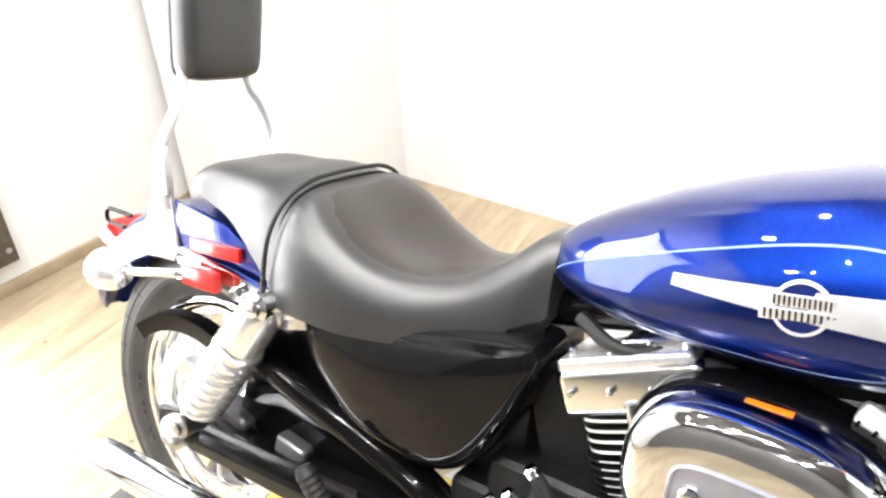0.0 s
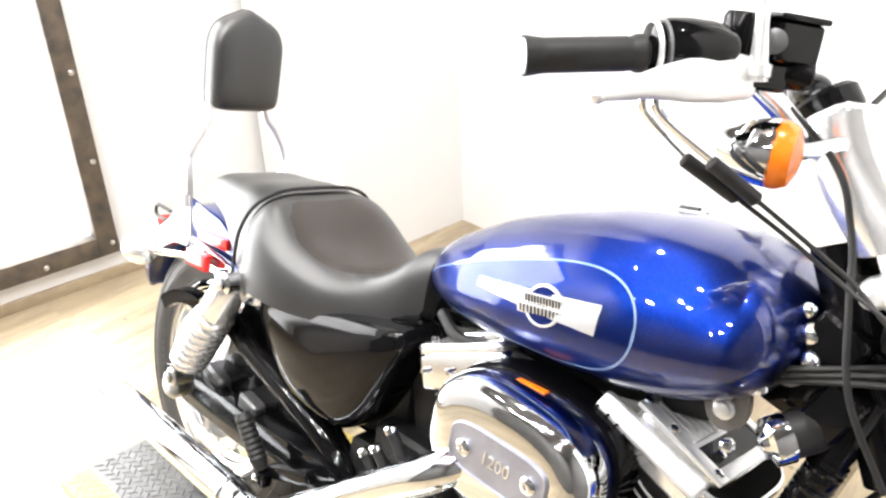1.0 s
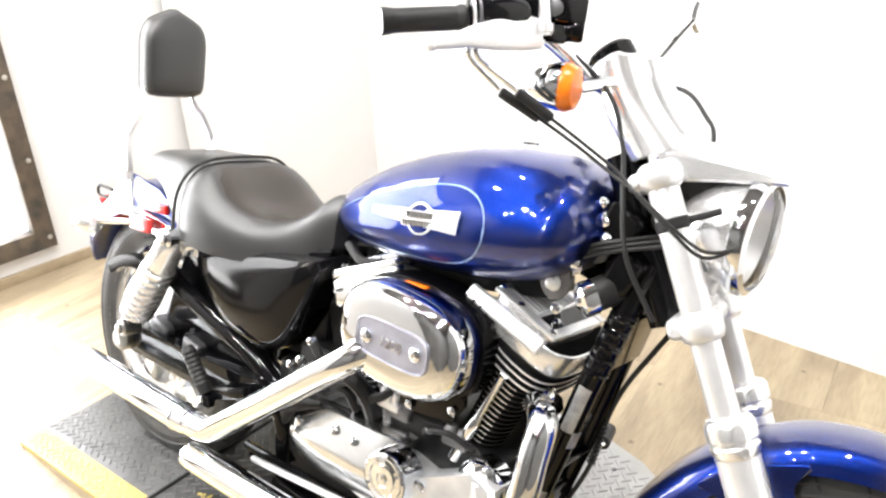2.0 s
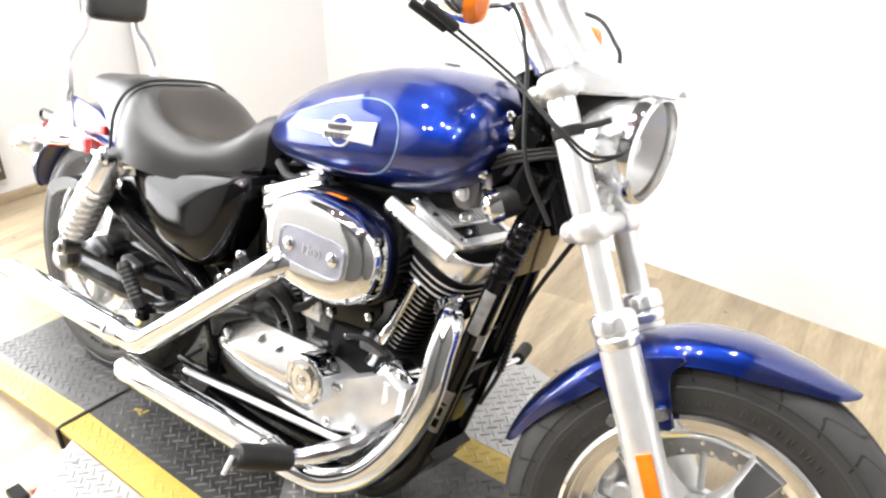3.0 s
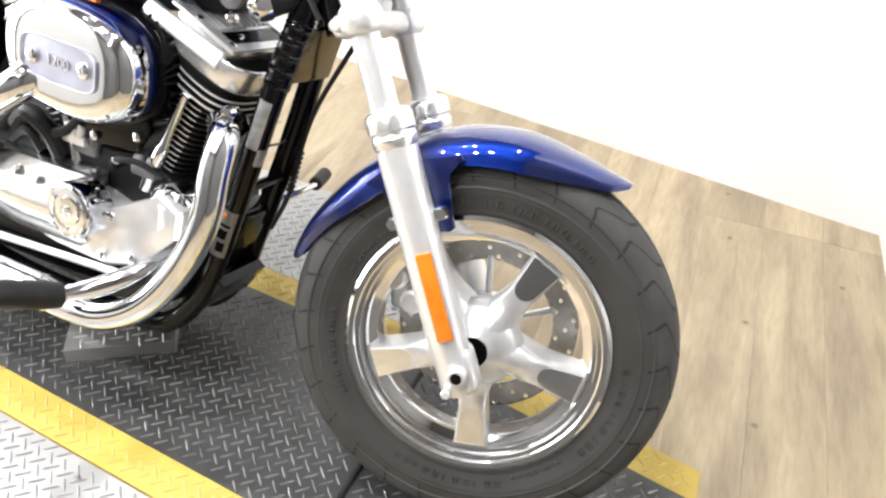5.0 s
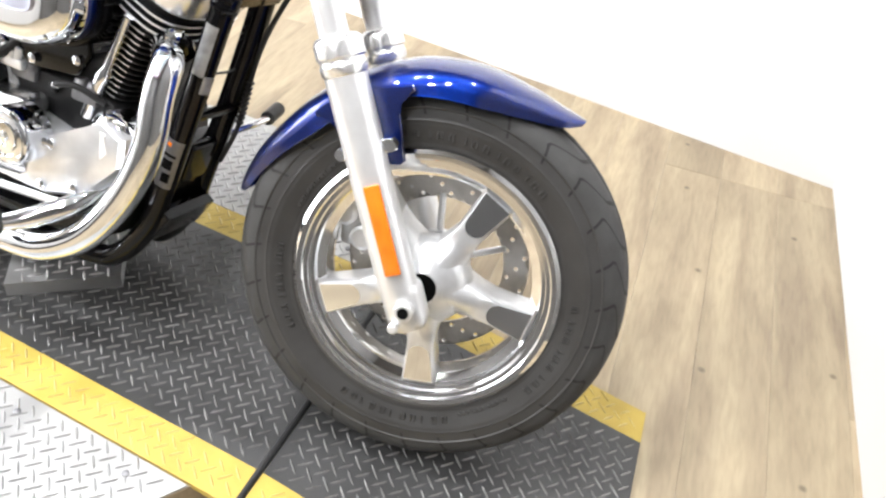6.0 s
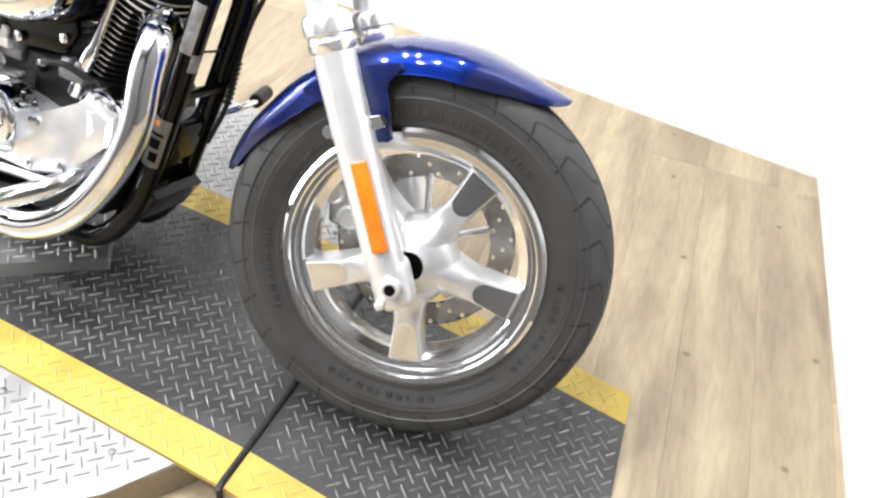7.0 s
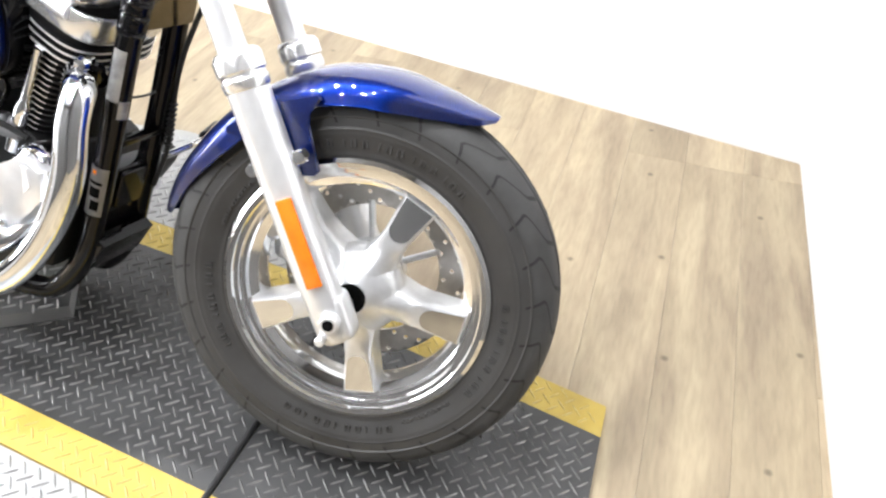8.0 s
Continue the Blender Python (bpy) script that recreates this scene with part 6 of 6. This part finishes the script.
rod(bm, (0.8, -0.03, 0.6), (0.95, -0.03, 0.6), 0.028, 16)
part("intake", bm, ENGINE, engine, "black intake body")
bm = bmesh.new()
box(bm, (0.84, 0.0, 0.675), (0.36, 0.09, 0.045), pose(0, 0, 0, 0, -10, 0), 0.012)
part("wiring_tray", bm, ENGINE, engine, "black tray under the tank")
for k, pts in enumerate((((0.6, -0.06, 0.67), (0.66, -0.08, 0.655), (0.74, -0.07, 0.665), (0.84, -0.075, 0.66)),)):
    bm = bmesh.new()
    tube(bm, pts, 0.009, 10)
    part("hose", bm, SOFT, engine, "black hose")
bm = bmesh.new()
tube(bm, [(0.66, -0.12, 0.43), (0.7, -0.13, 0.46), (0.74, -0.125, 0.44), (0.75, -0.11, 0.4)], 0.016, 10)
tube(bm, [(0.64, -0.11, 0.40), (0.69, -0.12, 0.43), (0.72, -0.115, 0.4)], 0.014, 10)
rod(bm, (0.58, -0.08, 0.41), (0.7, -0.08, 0.41), 0.04, 18, 0.006)
part("starter_motor", bm, ENGINE, engine, "black starter and hoses")
# air cleaner
air = empty("air_cleaner", parent=bike)
air["label"] = "oval chrome air cleaner with blue rim"
AC = dict(cx=0.833, cz=0.582, a=0.13, b=0.087, tilt=-0.04, power=2.7)


def oval_ring(s, y, n=64, da=0.0):
    o = oval(AC["cx"], AC["cz"], AC["a"] * s + da, AC["b"] * s + da, AC["tilt"], AC["power"], n)
    return [(x, y, z) for x, z in o]


bm = bmesh.new()
skin(bm, [oval_ring(0.97, -0.055), oval_ring(1.045, -0.06), oval_ring(1.055, -0.114), oval_ring(1.04, -0.121), oval_ring(0.95, -0.122)])
bk = part("backing_plate", bm, BLACK, air)
for k in range(17):
    a = radians(-70 + 8.5 * k)
    bm = bmesh.new()
    box(bm, (AC["cx"] + 1.045 * AC["a"] * math.copysign(abs(math.cos(a)) ** 0.75, math.cos(a)) + 0.001, -0.078, AC["cz"] + 1.045 * AC["b"] * math.copysign(abs(math.sin(a)) ** 0.75, math.sin(a))), (0.006, 0.04, 0.0035), pose(0, 0, 0, 0, -math.degrees(a), 0), 0.001)
    part("rib", bm, ENGINE, bk)
bm = bmesh.new()
skin(bm, [oval_ring(0.94, -0.12), oval_ring(0.985, -0.1205), oval_ring(0.995, -0.124), oval_ring(0.99, -0.139), oval_ring(0.96, -0.141)])
part("blue_band", bm, BLUE, air, "dark blue painted band")
bm = bmesh.new()
dome = [oval_ring(k, -0.1445 - 0.043 * (1 - k ** 11) ** 0.55, 96) for k in (0.996, 0.99, 0.98, 0.965, 0.945, 0.92, 0.885, 0.84, 0.78, 0.7, 0.6, 0.45, 0.3, 0.1)]
skin(bm, [oval_ring(0.98, -0.137, 96), oval_ring(1.005, -0.14, 96), oval_ring(1.005, -0.1425, 96)] + dome)
part("cover", bm, CHROME, air, "domed chrome cover")
IC = (0.839, 0.581)
bm = bmesh.new()
o = lambda s, y: [(x, y, z) for x, z in oval(IC[0], IC[1], 0.077 * s, 0.0325 * s, -0.03, 4.2, 48)]
skin(bm, [o(1.0, -0.184), o(1.0, -0.1905), o(0.98, -0.192), o(0.95, -0.1915), o(0.935, -0.1893), o(0.3, -0.1893)])
part("insert", bm, INSERT, air, "brushed pale oval insert")
for k in (-1, 1):
    bm = bmesh.new()
    lathe(bm, [(0.0115, 0), (0.0115, 0.0035), (0.008, 0.006), (0.004, 0.0062), (0.0035, 0.0045), (0.0, 0.0045)], (IC[0] + 0.052 * k, -0.1893, IC[1] + 0.001 * k), (0, -1, 0), 20, caps=False)
    part("screw", bm, CHROME, air)
txt = bpy.data.curves.new("number", "FONT")
txt.body, txt.size, txt.extrude, txt.align_x, txt.align_y = "1200", 0.0235, 0.0012, "CENTER", "CENTER"
t_ob = new("number", txt)
t_ob.matrix_basis = Matrix.Translation((IC[0], -0.1902, IC[1])) @ pose(0, 0, 0, 90, 0, 0) @ pose(0, 0, 0, 0, 0, -1.7)
me = bpy.data.meshes.new_from_object(t_ob.evaluated_get(bpy.context.evaluated_depsgraph_get()))
me.materials.clear()
me.materials.append(CHROME)
num = new("number_relief", me)
num.matrix_basis = t_ob.matrix_basis.copy()
num.parent = air
bpy.data.objects.remove(t_ob)
bm = bmesh.new()
box(bm, (0.829, -0.1295, 0.6685), (0.046, 0.01, 0.003), pose(0, 0, 0, 0, -1, 0), 0.001)
part("warning_label", bm, ORANGE, air, "small orange label")

# exhaust
exh = empty("exhaust", parent=bike)
exh["label"] = "twin chrome exhaust pipes and mufflers"
bm = bmesh.new()
tube(bm, [(1.05, -0.08, 0.53), (1.085, -0.115, 0.525), (1.09, -0.135, 0.48), (1.085, -0.145, 0.4), (1.055, -0.155, 0.318), (1.0, -0.17, 0.238), (0.93, -0.183, 0.193), (0.86, -0.19, 0.184), (0.8, -0.19, 0.182)], 0.0235, 18)
part("front_header", bm, CHROME, exh, "curved chrome heat shield")
bm = bmesh.new()
lathe(bm, [(0.0235, 0), (0.03, 0.02), (0.032, 0.06), (0.031, 0.49), (0.028, 0.512), (0.0245, 0.512), (0.023, 0.49)], (0.84, -0.19, 0.19), (-1, 0, -0.05), 28)
part("lower_muffler", bm, CHROME, exh, "long chrome muffler")
bm = bmesh.new()
tube(bm, [(0.76, -0.1, 0.56), (0.77, -0.16, 0.55), (0.745, -0.19, 0.52), (0.68, -0.197, 0.47), (0.58, -0.2, 0.39), (0.47, -0.2, 0.305), (0.415, -0.2, 0.263), (0.385, -0.2, 0.25), (0.35, -0.2, 0.2445), (0.29, -0.2, 0.243)], 0.0265, 20)
part("rear_header", bm, CHROME, exh, "straight chrome heat shield")
bm = bmesh.new()
rings = []
d = Vector((-1, 0.0, -0.028)).normalized()
for k, (s, r, cut) in enumerate(((0, 0.0272, 0), (0.012, 0.0295, 0), (0.05, 0.0305, 0), (0.44, 0.0305, 0), (0.535, 0.0302, -0.045), (0.532, 0.0275, -0.045), (0.44, 0.0265, 0.0))):
    c = Vector((0.34, -0.2, 0.2445)) + d * s
    rings.append([c + Vector((-cut * math.sin(a), r * math.cos(a), r * math.sin(a))) for a in np.linspace(0, 2 * math.pi, 28, endpoint=False)])
skin(bm, rings)
part("upper_muffler", bm, CHROME, exh, "slash-cut chrome muffler")
for nm, x, z, y in (("band", 0.3, 0.2435, -0.2), ("band", 0.8, 0.188, -0.19)):
    bm = bmesh.new()
    lathe(bm, [(0.0312, -0.006), (0.0325, -0.004), (0.0325, 0.004), (0.0312, 0.006)], (x, y, z), (1, 0, 0.03), 28)
    part("clamp_band", bm, CHROME, exh)

# pegs and controls
for sy in (-1, 1):
    peg = empty("passenger_peg", parent=bike)
    peg["label"] = "folded rubber passenger footpeg"
    y = 0.17 * sy
    bm = bmesh.new()
    a, b = Vector((0.342, y, 0.303)), Vector((0.284, y + 0.012 * sy, 0.388))
    lathe(bm, [(0.012, 0.0), (0.014, 0.012)] + [(0.014 + 0.0018 * (k % 2), 0.016 + 0.005 * k) for k in range(17)] + [(0.011, 0.104)], a, b - a, 16)
    part("rubber", bm, SOFT, peg)
    bm = bmesh.new()
    box(bm, (0.345, y, 0.29), (0.035, 0.02, 0.025), None, 0.005)
    box(bm, (0.4, y * 0.9, 0.32), (0.12, 0.024, 0.024), pose(0, 0, 0, 0, -22, 0), 0.006)
    part("bracket", bm, BLACK, peg)
    bm = bmesh.new()
    lathe(bm, [(0.008, 0), (0.008, 0.006), (0.005, 0.008)], (0.345, y + 0.01 * sy, 0.292), (0, sy, 0), 12)
    part("bolt", bm, CHROME, peg)
    fp = empty("forward_peg", parent=bike)
    fp["label"] = "black rubber forward footpeg"
    bm = bmesh.new()
    a, b = Vector((0.882, 0.225 * sy, 0.228)), Vector((0.86, 0.332 * sy, 0.261))
    lathe(bm, [(0.014, 0.0), (0.021, 0.004), (0.0225, 0.03), (0.0225, 0.09), (0.02, 0.106), (0.015, 0.11)], a, b - a, 20)
    part("rubber", bm, SOFT, fp)
    bm = bmesh.new()
    tube(bm, [(0.99, 0.1 * sy, 0.3), (0.97, 0.15 * sy, 0.275), (0.92, 0.2 * sy, 0.245), (0.882, 0.23 * sy, 0.23)], [0.016, 0.018, 0.016, 0.012], 12)
    part("arm", bm, CHROME, fp, "chrome control arm")
    bm = bmesh.new()
    rod(bm, b, b + Vector((-0.004, 0.012 * sy, -0.03)), 0.004, 8)
    part("feeler", bm, SATIN, fp)
bm = bmesh.new()
tube(bm, [(0.47, -0.14, 0.2), (0.5, -0.15, 0.21), (0.7, -0.155, 0.235), (0.95, -0.155, 0.262)], 0.0065, 10)
part("brake_rod", bm, SATIN, bike, "long brake rod")
bm = bmesh.new()
tube(bm, [(0.93, 0.11, 0.31), (0.985, 0.15, 0.325), (1.02, 0.19, 0.345), (1.035, 0.225, 0.358)], 0.0062, 10)
part("shift_arm", bm, POLISHED, bike)
bm = bmesh.new()
rod(bm, (1.035, 0.22, 0.358), (1.015, 0.285, 0.36), 0.0135, 14, 0.003)
part("shift_peg", bm, SOFT, bike, "black rubber shift peg")
bm = bmesh.new()
tube(bm, [(0.72, 0.12, 0.16), (0.66, 0.2, 0.1), (0.62, 0.24, 0.065)], 0.012, 10)
part("side_stand", bm, BLACK, bike, "black side stand")

# loose tread plate block under the engine
block = tagged(empty("stand_block"), "bare tread plate block under the engine", "block")
bm = bmesh.new()
skin(bm, [[(0.77, -0.135, z), (0.915, -0.005, z), (0.80, 0.13, z), (0.655, 0.0, z)] for z in (TZ + 0.001, TZ + 0.03)])
part("plate", bm, TREAD, block, smooth=False)
# lug highlights come from a brighter colour than the plate's
bm = bmesh.new()
lugs(bm, 0.66, 0.92, -0.135, 0.13, 0.0205, lambda x: TZ + 0.0302, lambda x, y: abs((x - 0.785) * 0.667 - (y - 0.0) * 0.745) < 0.085 and abs((x - 0.785) * 0.745 + y * 0.667) < 0.085)
tagged(part("lug_field", bm, PLATE_LIT, block), kind="stuff")

# paint fleck on the black strip, and a small red wedge lying on the floor
bm = bmesh.new()
for c, a, l in (((0.255, -0.128), 25, 0.02), ((0.268, -0.133), -20, 0.026), ((0.276, -0.122), 70, 0.014)):
    box(bm, (*c, TZ + 0.0008), (l, 0.006, 0.0012), pose(0, 0, 0, 0, 0, a))
part("paint_fleck", bm, MAT_YELLOW, table, "fleck of yellow paint")
wedge = tagged(empty("floor_wedge"), "small red plastic wedge on a ribbed grey foot on the floor", "wedge")
bm = bmesh.new()
plate(bm, [(0.232, 0.001), (0.272, 0.001), (0.272, 0.026)], -0.4, -0.372, 0.002)
part("wedge_body", bm, RED, wedge, "red plastic", smooth=False)
bm = bmesh.new()
box(bm, (0.238, -0.422, 0.008), (0.05, 0.03, 0.014), None, 0.002)
for k in range(6):
    box(bm, (0.218 + 0.008 * k, -0.422, 0.016), (0.003, 0.028, 0.004))
part("ribbed_foot", bm, SOFT, wedge, "dark ribbed foot")

# dark castings between the cylinders, the oil tank and the frame
for nm, at, size, turn, lab in (
        ("rear_casting", (0.655, 0.015, 0.5), (0.2, 0.13, 0.22), pose(0, 0, 0, 0, -18, 0), "black casting behind the rear cylinder"),
        ("gearbox_case", (0.62, 0.0, 0.42), (0.22, 0.17, 0.08), None, "black gearbox casting"),
        ("gearbox_foot", (0.53, -0.015, 0.345), (0.14, 0.15, 0.13), None, "black casting below the oil tank")):
    bm = bmesh.new()
    box(bm, at, size, turn, 0.02, 3)
    part(nm, bm, ENGINE, engine, lab)
bm = bmesh.new()
plate(bm, [(0.79, 0.5), (0.935, 0.52), (0.94, 0.49), (0.915, 0.452), (0.82, 0.44), (0.79, 0.462)], -0.112, -0.1, 0.004)
br = part("air_cleaner_bracket", bm, BLACK, engine, "black bracket below the air cleaner")
for x, z in ((0.83, 0.455), (0.92, 0.478)):
    bm = bmesh.new()
    lathe(bm, [(0.006, 0), (0.008, 0.006), (0.005, 0.008)], (x, -0.112, z), (0, -1, 0), 10)
    part("bolt", bm, CHROME, br)
for k, pts in enumerate((((0.7, -0.1, 0.4), (0.735, -0.125, 0.43), (0.775, -0.12, 0.45), (0.8, -0.1, 0.48)), ((0.86, -0.1, 0.41), (0.88, -0.122, 0.43), (0.925, -0.12, 0.44), (0.96, -0.1, 0.42)), ((0.56, -0.12, 0.38), (0.6, -0.135, 0.4), (0.64, -0.13, 0.43), (0.66, -0.11, 0.47)))):
    bm = bmesh.new()
    tube(bm, pts, 0.0085 if k != 1 else 0.005, 10)
    h = part("hose", bm, SOFT, engine, "black hose")
    bm = bmesh.new()
    rod(bm, pts[1], Vector(pts[1]).lerp(Vector(pts[2]), 0.22), 0.0095 if k != 1 else 0.006, 12, 0.001)
    part("clamp", bm, CHROME, h)
bm = bmesh.new()
box(bm, (0.785, -0.108, 0.436), (0.05, 0.024, 0.016), None, 0.005, 3)
box(bm, (0.778, -0.11, 0.45), (0.026, 0.02, 0.024), None, 0.005, 3)
rod(bm, (0.795, -0.112, 0.44), (0.8, -0.112, 0.462), 0.007, 12, 0.002)
part("lifter_fitting", bm, SATIN, engine, "pale cast fitting below the air cleaner")
bm = bmesh.new()
box(bm, (0.6, -0.03, 0.2), (0.34, 0.1, 0.09), None, 0.02, 3)
part("lower_casting", bm, ENGINE, engine, "black lower casting of the engine")
for z, y in ((0.205, -0.12), (0.178, -0.105)):
    bm = bmesh.new()
    tube(bm, [(0.42, y, z), (0.6, y - 0.005, z + 0.01), (0.82, y - 0.005, z + 0.025), (0.93, y + 0.01, z + 0.05)], 0.009, 10)
    part("brake_line", bm, BLACK, bike, "black pipe along the lower frame")
